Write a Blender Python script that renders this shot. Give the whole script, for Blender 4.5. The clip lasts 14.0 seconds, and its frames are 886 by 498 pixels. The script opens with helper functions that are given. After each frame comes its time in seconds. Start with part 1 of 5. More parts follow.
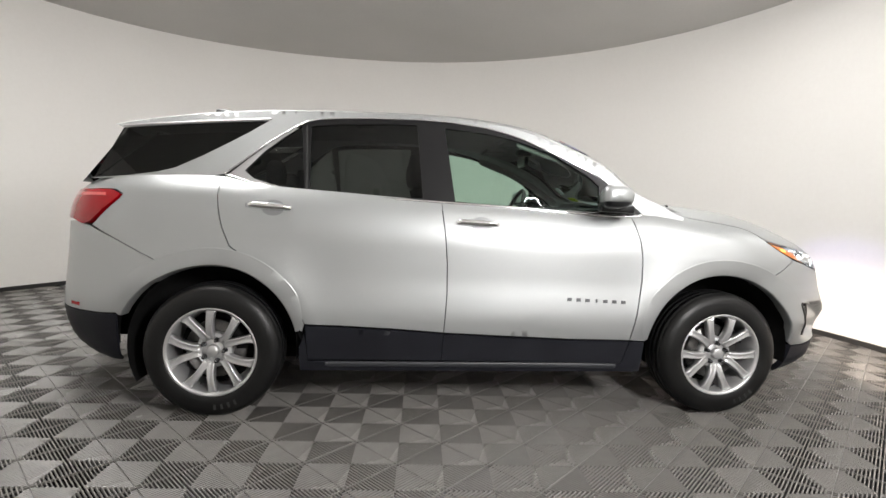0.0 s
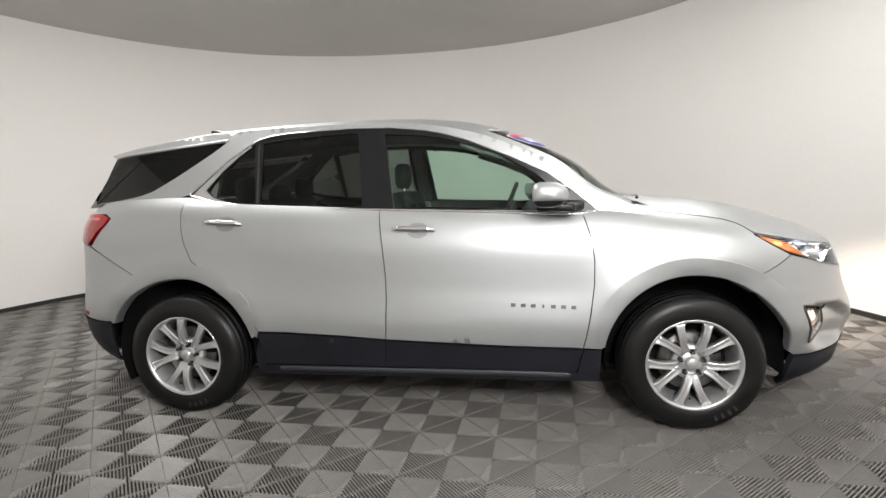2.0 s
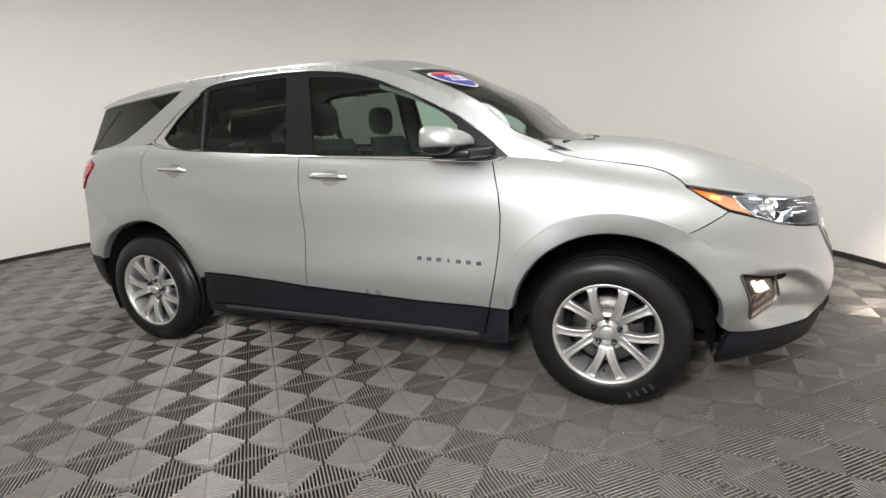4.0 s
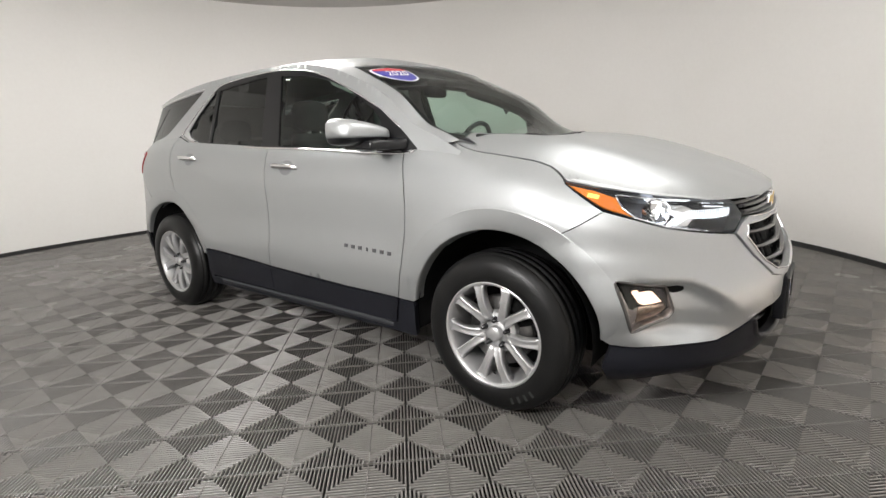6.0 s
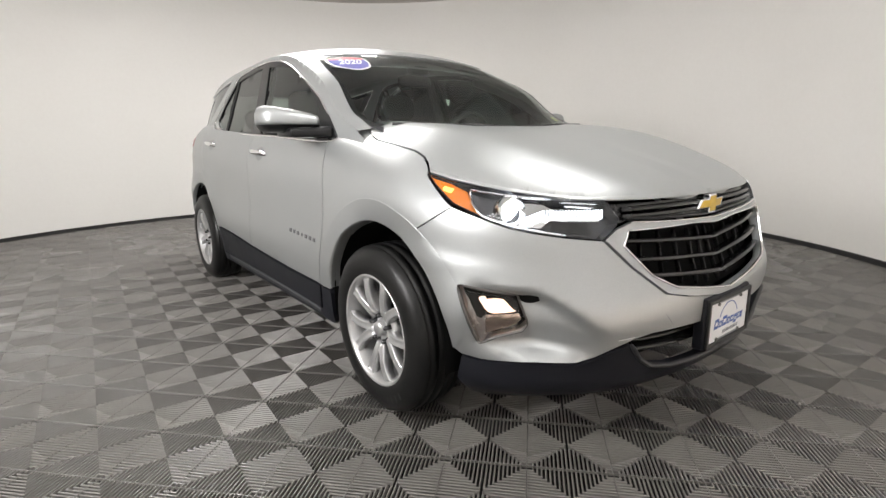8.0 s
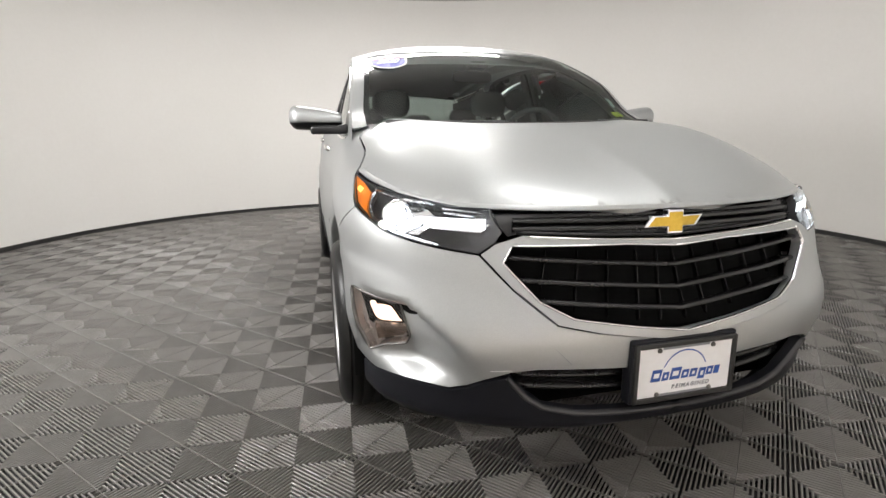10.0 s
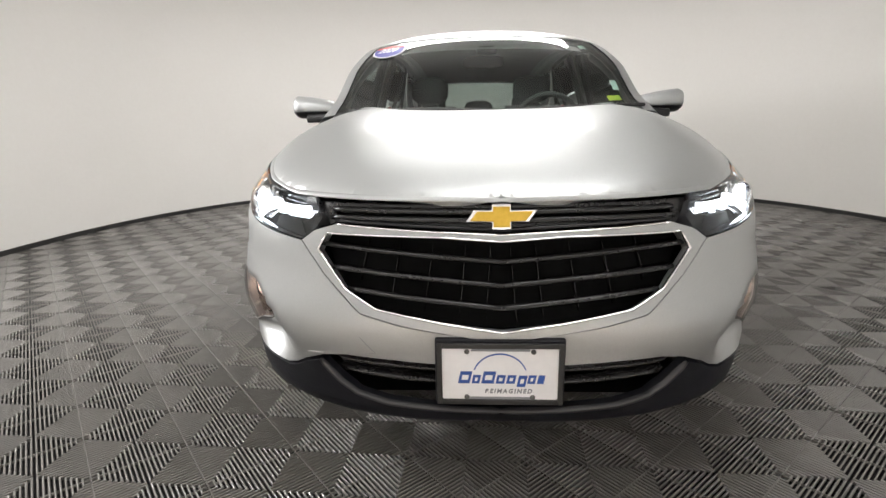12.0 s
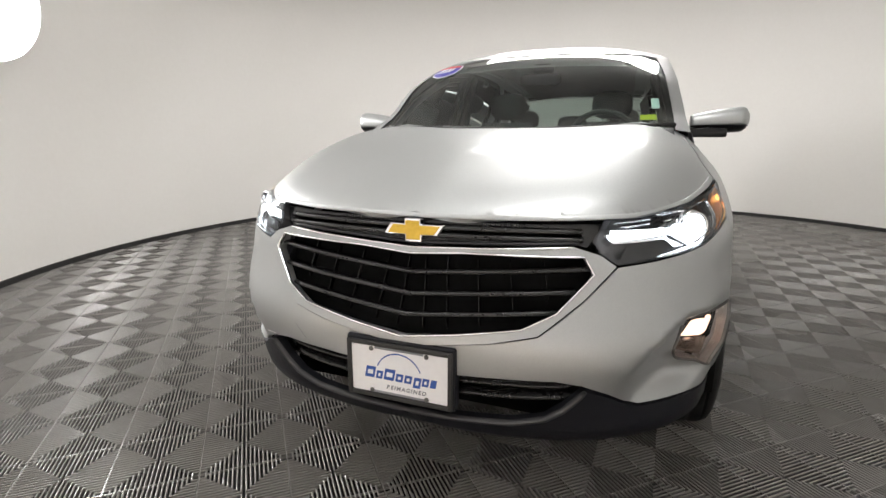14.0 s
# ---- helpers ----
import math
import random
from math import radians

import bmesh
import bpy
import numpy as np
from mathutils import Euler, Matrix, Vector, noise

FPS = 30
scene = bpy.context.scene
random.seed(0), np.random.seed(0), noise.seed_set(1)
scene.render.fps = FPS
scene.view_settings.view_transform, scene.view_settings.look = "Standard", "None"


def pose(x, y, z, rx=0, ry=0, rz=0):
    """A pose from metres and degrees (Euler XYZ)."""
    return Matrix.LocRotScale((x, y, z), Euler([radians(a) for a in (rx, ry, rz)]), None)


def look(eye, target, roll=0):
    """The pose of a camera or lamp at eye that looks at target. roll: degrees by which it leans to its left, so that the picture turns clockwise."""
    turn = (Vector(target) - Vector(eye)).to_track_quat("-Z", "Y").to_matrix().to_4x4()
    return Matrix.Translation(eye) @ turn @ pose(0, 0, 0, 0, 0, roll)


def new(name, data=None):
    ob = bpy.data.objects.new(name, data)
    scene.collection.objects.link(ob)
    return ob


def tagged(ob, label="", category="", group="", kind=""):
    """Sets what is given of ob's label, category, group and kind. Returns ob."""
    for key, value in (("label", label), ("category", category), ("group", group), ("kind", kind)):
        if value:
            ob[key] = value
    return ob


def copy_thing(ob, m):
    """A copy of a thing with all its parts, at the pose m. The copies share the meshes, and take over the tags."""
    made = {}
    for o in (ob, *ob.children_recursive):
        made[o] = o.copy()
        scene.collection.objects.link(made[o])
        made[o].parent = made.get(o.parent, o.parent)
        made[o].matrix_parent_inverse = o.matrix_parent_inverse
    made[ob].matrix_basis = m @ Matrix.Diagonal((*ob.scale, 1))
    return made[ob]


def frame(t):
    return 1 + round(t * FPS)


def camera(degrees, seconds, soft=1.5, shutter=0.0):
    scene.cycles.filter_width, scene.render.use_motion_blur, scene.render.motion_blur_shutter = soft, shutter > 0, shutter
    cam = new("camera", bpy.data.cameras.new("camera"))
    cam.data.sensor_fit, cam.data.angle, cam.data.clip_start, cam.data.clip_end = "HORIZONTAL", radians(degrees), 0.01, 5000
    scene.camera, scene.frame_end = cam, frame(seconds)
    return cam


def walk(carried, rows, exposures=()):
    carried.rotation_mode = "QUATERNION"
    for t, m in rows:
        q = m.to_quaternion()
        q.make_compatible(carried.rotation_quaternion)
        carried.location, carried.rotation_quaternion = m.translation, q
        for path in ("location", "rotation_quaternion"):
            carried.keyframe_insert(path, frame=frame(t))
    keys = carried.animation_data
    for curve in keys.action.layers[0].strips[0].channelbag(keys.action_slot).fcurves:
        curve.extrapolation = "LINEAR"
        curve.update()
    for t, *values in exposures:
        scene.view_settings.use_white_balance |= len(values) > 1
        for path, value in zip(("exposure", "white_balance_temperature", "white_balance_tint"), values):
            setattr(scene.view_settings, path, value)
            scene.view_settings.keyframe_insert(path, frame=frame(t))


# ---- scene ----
cam = camera(83.0, 14.0)
PATH = [
    (0, (-0.449, -3.46, 1.129), (-0.259, -1.477, 0.951), 1.9),
    (0.5, (-0.211, -3.445, 1.195), (-0.163, -1.458, 0.973), 1.2),
    (1, (0.07, -3.473, 1.2), (-0.022, -1.488, 0.97), 0.3),
    (1.5, (0.295, -3.467, 1.22), (0.086, -1.492, 0.984), -0.4),
    (2, (0.512, -3.391, 1.257), (0.222, -1.428, 1.005), -1.9),
    (2.5, (0.816, -3.314, 1.257), (0.382, -1.386, 0.952), -2.1),
    (3, (1.004, -3.256, 1.298), (0.477, -1.367, 0.908), -1.9),
    (3.5, (1.237, -3.1, 1.249), (0.603, -1.261, 0.784), -1.9),
    (4, (1.48, -3.016, 1.224), (0.751, -1.208, 0.774), -2.7),
    (4.2, (1.634, -2.973, 1.223), (0.858, -1.186, 0.771), -2.9),
    (6.3, (2.488, -2.463, 1.125), (1.247, -0.957, 0.686), -2.3),
    (6.5, (2.546, -2.394, 1.119), (1.277, -0.918, 0.658), -2.6),
    (7, (2.685, -2.241, 1.123), (1.35, -0.834, 0.636), -3.8),
    (7.5, (2.907, -2.032, 1.129), (1.463, -0.732, 0.655), -3.6),
    (8, (3.038, -1.838, 1.087), (1.494, -0.639, 0.663), -1.0),
    (8.2, (3.087, -1.749, 1.082), (1.508, -0.594, 0.67), -0.4),
    (10.3, (3.44, -0.804, 1.082), (1.525, -0.424, 0.651), -0.5),
    (10.5, (3.477, -0.689, 1.077), (1.548, -0.379, 0.646), -0.3),
    (11, (3.536, -0.453, 1.086), (1.586, -0.315, 0.663), -0.8),
    (11.5, (3.524, -0.26, 1.065), (1.575, -0.227, 0.619), -1.1),
    (12, (3.509, -0.082, 1.083), (1.57, -0.189, 0.607), -1.0),
    (12.5, (3.547, 0.147, 1.089), (1.626, -0.159, 0.627), 0.5),
    (13, (3.544, 0.302, 1.09), (1.659, -0.176, 0.626), -0.2),
    (13.5, (3.51, 0.458, 1.087), (1.657, -0.157, 0.653), 0.0),
    (14, (3.495, 0.579, 1.106), (1.673, -0.125, 0.674), 0.1),
]
walk(cam, [(t, look(eye, target, roll)) for t, eye, target, roll in PATH], [(0, 0.50), (4.2, 0.50), (7, 0.54), (10.3, 0.58), (14, 0.58)])

# ---- world and light ----
world = bpy.data.worlds.new("world")
scene.world = world
world.use_nodes = True
world.node_tree.nodes["Background"].inputs[0].default_value = (0.02, 0.02, 0.02, 1)


def area_lamp(name, at, target, sx, sy, watts, colour):
    data = bpy.data.lights.new(name, "AREA")
    data.shape, data.size, data.size_y, data.energy, data.color = "RECTANGLE", sx, sy, watts, colour
    ob = new(name, data)
    ob.matrix_world = look(at, target)
    return ob


area_lamp("wall_light", (1.12, -3.66, 2.0), (-0.4, 0.0, 1.0), 0.6, 0.6, 75, (1.0, 0.98, 0.97))


# ---- materials ----
def material(name, colour, rough=0.5, metal=0.0, coat=0.0, coat_rough=0.03, emit=None, power=0.0, spec=0.5):
    m = bpy.data.materials.new(name)
    m.use_nodes = True
    b = m.node_tree.nodes["Principled BSDF"]
    b.inputs["Base Color"].default_value = (*colour, 1)
    b.inputs["Roughness"].default_value = rough
    b.inputs["Metallic"].default_value = metal
    b.inputs["Coat Weight"].default_value = coat
    b.inputs["Coat Roughness"].default_value = coat_rough
    b.inputs["Specular IOR Level"].default_value = spec
    if emit:
        b.inputs["Emission Color"].default_value = (*emit, 1)
        b.inputs["Emission Strength"].default_value = power
    return m


def add(m, kind, **values):
    n = m.node_tree.nodes.new(kind)
    for k, v in values.items():
        n.inputs[k.replace("_", " ")].default_value = v
    return n


def link(m, a, out, b, into):
    m.node_tree.links.new(a.outputs[out], b.inputs[into])


def mottle(m, low, high, scale=3.0, fine=60.0, bump=0.0, rough=None, coords="Object"):
    """Two scales of variation in colour, and a fine relief."""
    b = m.node_tree.nodes["Principled BSDF"]
    tc = m.node_tree.nodes.new("ShaderNodeTexCoord")
    n1, n2 = add(m, "ShaderNodeTexNoise", Scale=scale, Detail=4.0), add(m, "ShaderNodeTexNoise", Scale=fine, Detail=3.0)
    for n in (n1, n2):
        link(m, tc, coords, n, "Vector")
    mix = m.node_tree.nodes.new("ShaderNodeMath")
    mix.operation = "MULTIPLY_ADD"
    mix.inputs[1].default_value = 0.35
    link(m, n2, "Fac", mix, 0)
    mul = m.node_tree.nodes.new("ShaderNodeMath")
    mul.operation = "MULTIPLY"
    mul.inputs[1].default_value = 0.65
    link(m, n1, "Fac", mul, 0)
    link(m, mul, 0, mix, 2)
    ramp = m.node_tree.nodes.new("ShaderNodeValToRGB")
    ramp.color_ramp.elements[0].position, ramp.color_ramp.elements[1].position = 0.3, 0.7
    ramp.color_ramp.elements[0].color, ramp.color_ramp.elements[1].color = (*low, 1), (*high, 1)
    link(m, mix, 0, ramp, "Fac")
    link(m, ramp, "Color", b, "Base Color")
    if bump:
        bp = add(m, "ShaderNodeBump", Strength=bump, Distance=0.004)
        link(m, n2, "Fac", bp, "Height")
        link(m, bp, "Normal", b, "Normal")
    if rough:
        mr = m.node_tree.nodes.new("ShaderNodeMapRange")
        mr.inputs["To Min"].default_value, mr.inputs["To Max"].default_value = rough
        link(m, n1, "Fac", mr, "Value")
        link(m, mr, "Result", b, "Roughness")
    return m


def glass(name, tint, rough=0.0):
    """Thin tinted glass: what lies behind shows through, and the surface mirrors by Fresnel."""
    m = bpy.data.materials.new(name)
    m.use_nodes = True
    nodes = m.node_tree.nodes
    nodes.clear()
    out, mix = nodes.new("ShaderNodeOutputMaterial"), nodes.new("ShaderNodeMixShader")
    clear, gloss, fres = nodes.new("ShaderNodeBsdfTransparent"), nodes.new("ShaderNodeBsdfGlossy"), nodes.new("ShaderNodeFresnel")
    clear.inputs["Color"].default_value = (*tint, 1)
    gloss.inputs["Roughness"].default_value = rough
    gloss.inputs["Color"].default_value = (0.95, 0.97, 0.97, 1)
    fres.inputs["IOR"].default_value = 1.5
    link(m, fres, 0, mix, 0)
    link(m, clear, 0, mix, 1)
    link(m, gloss, 0, mix, 2)
    link(m, mix, 0, out, 0)
    return m


WALL = mottle(material("wall_white", (0.8, 0.78, 0.75), 0.75), (0.84, 0.82, 0.79), (0.88, 0.862, 0.835), 0.7, 25, 0.05)
CEILING = mottle(material("ceiling_grey", (0.6, 0.58, 0.56), 0.9), (0.55, 0.54, 0.52), (0.61, 0.595, 0.575), 0.8, 30)
TILE = mottle(material("tile_plastic", (0.15, 0.145, 0.14), 0.3, spec=0.6), (0.152, 0.145, 0.136), (0.198, 0.189, 0.178), 1.1, 18, 0.05, (0.22, 0.32), "Object")
UNDER = mottle(material("sub_floor", (0.03, 0.03, 0.03), 0.8), (0.004, 0.004, 0.004), (0.010, 0.010, 0.010), 4, 40)
BLACK_TRIM = mottle(material("black_trim", (0.02, 0.02, 0.02), 0.5), (0.015, 0.015, 0.015), (0.03, 0.03, 0.03), 6, 60)


# ---- mesh helpers ----
def mesh_of(name, verts, faces, mat=None, smooth=True):
    me = bpy.data.meshes.new(name)
    me.from_pydata([tuple(v) for v in verts], [], [tuple(f) for f in faces])
    if mat:
        me.materials.append(mat)
    if smooth:
        me.shade_smooth()
    me.validate()
    me.update()
    return me


def thing(name, label, category, at=(0, 0, 0), group="", kind=""):
    ob = new(name)
    ob.location = at
    return tagged(ob, label, category, group, kind)


def put(name, me, parent=None, label="", m=None):
    ob = new(name, me)
    if parent:
        ob.parent = parent
    if m is not None:
        ob.matrix_local = m
    return tagged(ob, label)


# ---- room ----
CX, CY, AF, AR, BY, ROOF = -0.75, 0.1, 4.46, 4.58, 4.45, 3.3


def oval(a, grow=0.0):
    c, s = math.cos(a), math.sin(a)
    ax, n = (AF, 2.0) if c > 0 else (AR, 2.25)
    r = (abs(c / (ax + grow)) ** n + abs(s / (BY + grow)) ** n) ** (-1 / n)
    return CX + r * c, CY + r * s


def ring_wall(name, z0, z1, inner, outer, mat, steps=160):
    verts, faces = [], []
    for i in range(steps):
        a = 2 * math.pi * i / steps
        for g, z in ((inner, z0), (inner, z1), (outer, z1), (outer, z0)):
            verts.append((*oval(a, g), z))
        for k in range(4):
            faces.append((i * 4 + k, i * 4 + (k + 1) % 4, (i + 1) % steps * 4 + (k + 1) % 4, (i + 1) % steps * 4 + k))
    me = mesh_of(name, verts, faces, mat)
    me.set_sharp_from_angle(angle=radians(40))
    return me


tagged(put("wall_round", ring_wall("wall_round", 0.0, ROOF, 0.0, 0.12, WALL)), "smooth off-white curved wall of a vehicle photo booth", "wall", kind="structure")
tagged(put("baseboard", ring_wall("baseboard", 0.0, 0.045, -0.022, -0.001, BLACK_TRIM)), "thin black rubber baseboard at the foot of the curved wall", "baseboard", kind="structure")


def disc(name, z, thick, grow, mat, steps=160):
    verts = [(*oval(2 * math.pi * i / steps, grow), zz) for zz in (z, z + thick) for i in range(steps)]
    faces = [tuple(range(steps))[::-1], tuple(range(steps, 2 * steps))]
    faces += [(i, (i + 1) % steps, steps + (i + 1) % steps, steps + i) for i in range(steps)]
    return mesh_of(name, verts, faces, mat, False)


tagged(put("ceiling", disc("ceiling", ROOF + 0.002, 0.1, 0.11, CEILING)), "flat matt grey ceiling over the round booth", "ceiling", kind="structure")
floor = tagged(put("floor", disc("floor", -0.10, 0.084, 0.11, UNDER)), "grey ribbed interlocking plastic tile floor with a woven checker look", "floor", kind="structure")

# ribbed tiles: each has four triangles of ribs that stand at right angles to its edges
SIDE, TURN = 0.2820, radians(42.01)
RIBS = 20
PITCH, DEEP = SIDE / RIBS, 0.014


def tile_mesh():
    """Ribs with an overhanging cap on a thin web over a deep gap, and a thin rim along each edge."""
    verts, faces = [], []
    h = SIDE / 2
    edge, rim = h - 0.0005, h - 0.0019
    profile = ((0.062, -0.0001), (0.17, -0.0010), (0.232, -0.0025), (0.24, -0.0034), (0.08, -0.0037), (0.08, -DEEP))

    def rib(x, c, s):
        b = len(verts)
        for k, z in profile:
            for side in (-1, 1):
                xx = x + side * k * PITCH
                for y in (min(abs(xx), rim), rim):
                    verts.append((c * xx - s * y, s * xx + c * y, z))
        faces.append((b, b + 2, b + 3, b + 1))
        for r in range(len(profile) - 1):
            p, q = b + 4 * r, b + 4 * r + 4
            faces.append((p, p + 1, q + 1, q))
            faces.append((p + 2, q + 2, q + 3, p + 3))

    for q in range(4):
        c, s = round(math.cos(q * math.pi / 2)), round(math.sin(q * math.pi / 2))
        for i in range(1, RIBS - 1):
            rib(-h + (i + 0.5) * PITCH, c, s)
        b = len(verts)
        for z in (-0.0004, -0.008):
            for x, y in ((-rim, rim), (rim, rim), (edge, edge), (-edge, edge)):
                verts.append((c * x - s * y, s * x + c * y, z))
        faces.extend([(b, b + 1, b + 2, b + 3), (b, b + 4, b + 5, b + 1), (b + 3, b + 2, b + 6, b + 7)])
    me = mesh_of("tile", verts, faces, TILE)
    me.set_sharp_from_angle(angle=radians(50))
    return me


TILE_MESH = tile_mesh()


def tile_places():
    d = SIDE / math.sqrt(2)
    th = radians(-2.99)
    u, v = 0.2604 * d, 1.0393 * d
    ox, oy = u * math.cos(th) - v * math.sin(th), u * math.sin(th) + v * math.cos(th)
    c, s = math.cos(TURN), math.sin(TURN)
    for i in range(-30, 31):
        for j in range(-30, 31):
            a, b = (i + 0.5) * SIDE, (j + 0.5) * SIDE
            x, y = ox + c * a - s * b, oy + s * a + c * b
            ang = math.atan2(y - CY, x - CX)
            ex, ey = oval(ang, 0.1)
            if math.hypot(x - CX, y - CY) < math.hypot(ex - CX, ey - CY):
                yield x, y



# ---- added fill panels under the ceiling and by the wall, and the flood lamp ----
PANEL_GLOW = material("panel_glow", (0.9, 0.9, 0.9), 0.5, emit=(1.0, 0.98, 0.955), power=6.0)
PANEL_BODY = material("panel_body", (0.5, 0.5, 0.5), 0.4, 0.6)


def slab(sx, sy, sz):
    v = [(sx / 2 * a, sy / 2 * b, sz / 2 * c) for a in (-1, 1) for b in (-1, 1) for c in (-1, 1)]
    return v, [(0, 1, 3, 2), (4, 6, 7, 5), (0, 4, 5, 1), (2, 3, 7, 6), (0, 2, 6, 4), (1, 5, 7, 3)]


# a glowing panel added out of view as fill light, not a known lamp
def fill_panel(label, at, target, sx, sy, power):
    glow = material("fill_glow", (0.9, 0.9, 0.9), 0.5, emit=(1.0, 0.98, 0.955), power=power)
    light = thing("fill_panel", label, "lamp", group="light boxes")
    light.matrix_world = look(at, target)
    put("diffuser", mesh_of("diffuser", *slab(sx, sy, 0.08), glow, False), light, "glowing face of an added fill panel")
    put("back_frame", mesh_of("back_frame", *slab(sx + 0.04, sy + 0.04, 0.04), PANEL_BODY, False), light, m=pose(0, 0, 0.062))


# unseen fill panels, added only to brighten the walls, floor and car
ON_CEILING, ON_WALL = "added unseen fill light panel under the grey ceiling", "added unseen fill light panel by the curved wall"
fill_panel(ON_CEILING, (-2.0, 0.0, 3.2), (-1.9999, 0.0, 0.0), 0.9, 2.3, 12.0)
fill_panel(ON_CEILING, (1.9, 0.4, 3.2), (1.9001, 0.4, 0.0), 1.4, 1.2, 5.0)
fill_panel(ON_WALL, (3.3, -0.95, 2.5), (-0.8, 0.3, 0.8), 1.1, 0.8, 1.6)
fill_panel(ON_WALL, (2.45, -2.6, 2.6), (-2.0, 1.2, 1.2), 1.0, 0.7, 5.0)
flood = thing("flood_lamp", "round white flood lamp glaring on the curved wall", "lamp")
flood.matrix_world = look((1.12, -3.69, 2.0), (0.2, 0.0, 1.2))
steps = 40
rim = [(0.37 * math.cos(2 * math.pi * i / steps), 0.37 * math.sin(2 * math.pi * i / steps), z) for z in (0.0, 0.05) for i in range(steps)]
put("housing", mesh_of("housing", rim, [tuple(range(steps, 2 * steps))] + [(i, (i + 1) % steps, steps + (i + 1) % steps, steps + i) for i in range(steps)], PANEL_BODY, False), flood)
face = [(0.36 * math.cos(2 * math.pi * i / steps), 0.36 * math.sin(2 * math.pi * i / steps), 0.004) for i in range(steps)]
put("diffuser", mesh_of("diffuser", face, [tuple(range(steps))], PANEL_GLOW, False), flood, "glowing white diffuser")
put("bracket", mesh_of("bracket", *slab(0.06, 0.06, 0.25), PANEL_BODY, False), flood, m=pose(0, 0, 0.17))

# ---- the car's surfaces ----
def smooth_curve(*knots):
    """A monotone cubic through (position, value) knots; flat-ended outside."""
    xs, ys = np.array([k[0] for k in knots], float), np.array([k[1] for k in knots], float)
    h, d = np.diff(xs), np.diff(ys) / np.diff(xs)
    m = np.zeros(len(xs))
    m[0], m[-1] = d[0], d[-1]
    for i in range(1, len(xs) - 1):
        if d[i - 1] * d[i] > 0:
            w1, w2 = 2 * h[i] + h[i - 1], h[i] + 2 * h[i - 1]
            m[i] = (w1 + w2) / (w1 / d[i - 1] + w2 / d[i])

    def f(x):
        x = min(max(x, xs[0]), xs[-1])
        i = min(max(int(np.searchsorted(xs, x)) - 1, 0), len(xs) - 2)
        t = (x - xs[i]) / h[i]
        return float((1 + 2 * t) * (1 - t) ** 2 * ys[i] + t * (1 - t) ** 2 * h[i] * m[i] + t * t * (3 - 2 * t) * ys[i + 1] + t * t * (t - 1) * h[i] * m[i + 1])

    return f


def clamp(v, lo=0.0, hi=1.0):
    return max(lo, min(hi, v))


SHOULDER = smooth_curve((-2.6, 1.165), (-2.04, 1.19), (-1.7, 1.205), (-1.3, 1.20), (-0.9, 1.18), (-0.45, 1.155), (0.1, 1.13), (0.6, 1.112), (0.92, 1.105), (1.3, 1.05), (1.66, 0.985), (1.9, 0.935), (2.1, 0.908), (2.635, 0.897))
HALF = smooth_curve((0.16, 0.80), (0.22, 0.845), (0.30, 0.862), (0.38, 0.87), (0.45, 0.88), (0.53, 0.884), (0.62, 0.876), (0.72, 0.865), (0.82, 0.862), (0.90, 0.86), (0.96, 0.85), (1.02, 0.83), (1.06, 0.812), (1.09, 0.792), (1.10, 0.782), (1.12, 0.752), (1.14, 0.738), (1.2, 0.71))
NOSE = smooth_curve((0.16, 0.66), (0.22, 0.82), (0.27, 0.94), (0.31, 0.985), (0.38, 1.0), (0.56, 1.012), (0.70, 0.968), (0.80, 0.938), (0.87, 0.924), (0.90, 0.912), (0.95, 0.86), (1.1, 0.78))
TAIL = smooth_curve((0.2, 0.55), (0.24, 0.72), (0.315, 0.93), (0.40, 1.0), (0.55, 1.03), (0.85, 1.006), (1.05, 0.985), (1.15, 0.94), (1.21, 0.87), (1.3, 0.80))
WHEEL_X = 1.3625


def lower(u, z):
    """Right-hand lower body: u runs along the plan from the tail (-2.635) by the side (u = x) to the nose (2.635)."""
    sh = SHOULDER(u)
    zz = z + (1.10 - sh) * clamp((z - 0.5) / (sh - 0.5), 0, 1.6)
    b = HALF(zz)
    for w in (-WHEEL_X, WHEEL_X):
        d = 0.0 if u > w > 0 else (u - w) / 0.42
        b += 0.047 * math.exp(-(d ** 4)) * clamp((0.92 - z) / 0.22) * clamp((z - 0.1) / 0.2)
        b -= 0.016 * clamp((0.502 - math.hypot(u - w, z - 0.365)) / 0.072)
    b += 0.036 * clamp((u - 1.0) / 0.5) * clamp((zz - 0.8) / 0.2)
    if abs(u) <= 1.3:
        return np.array((u, -b, z))
    dent = 0.0
    if 1.74 < u < 2.2 and 0.40 < z < 0.66:
        # the pocket that holds the fog lamp and runs out beside it
        if u < 1.985:
            run, top = clamp((u - 1.80) / 0.17), 0.652 - 0.02 * clamp((u - 1.79) / 0.18)
        else:
            k = clamp((u - 1.985) / 0.195)
            run, top = 1 - k * k * (3 - 2 * k), 0.632 - 0.15 * k ** 1.3
        dent = 0.078 * run * clamp((z - 0.405) / 0.045) * clamp((top - z) / 0.026)
    a, n, sgn = (NOSE(z), 2.6 + 0.4 * clamp((z - 0.38) / 0.14), 1) if u > 0 else (TAIL(z), 3.2, -1)
    psi = min((abs(u) - 1.3) / 0.85, math.pi / 2)
    s, c = math.sin(psi), max(math.cos(psi), 1e-9)
    r = ((s / a) ** n + (c / b) ** n) ** (-1 / n) - dent
    return np.array((sgn * (1.3 + r * s), -r * c, z))


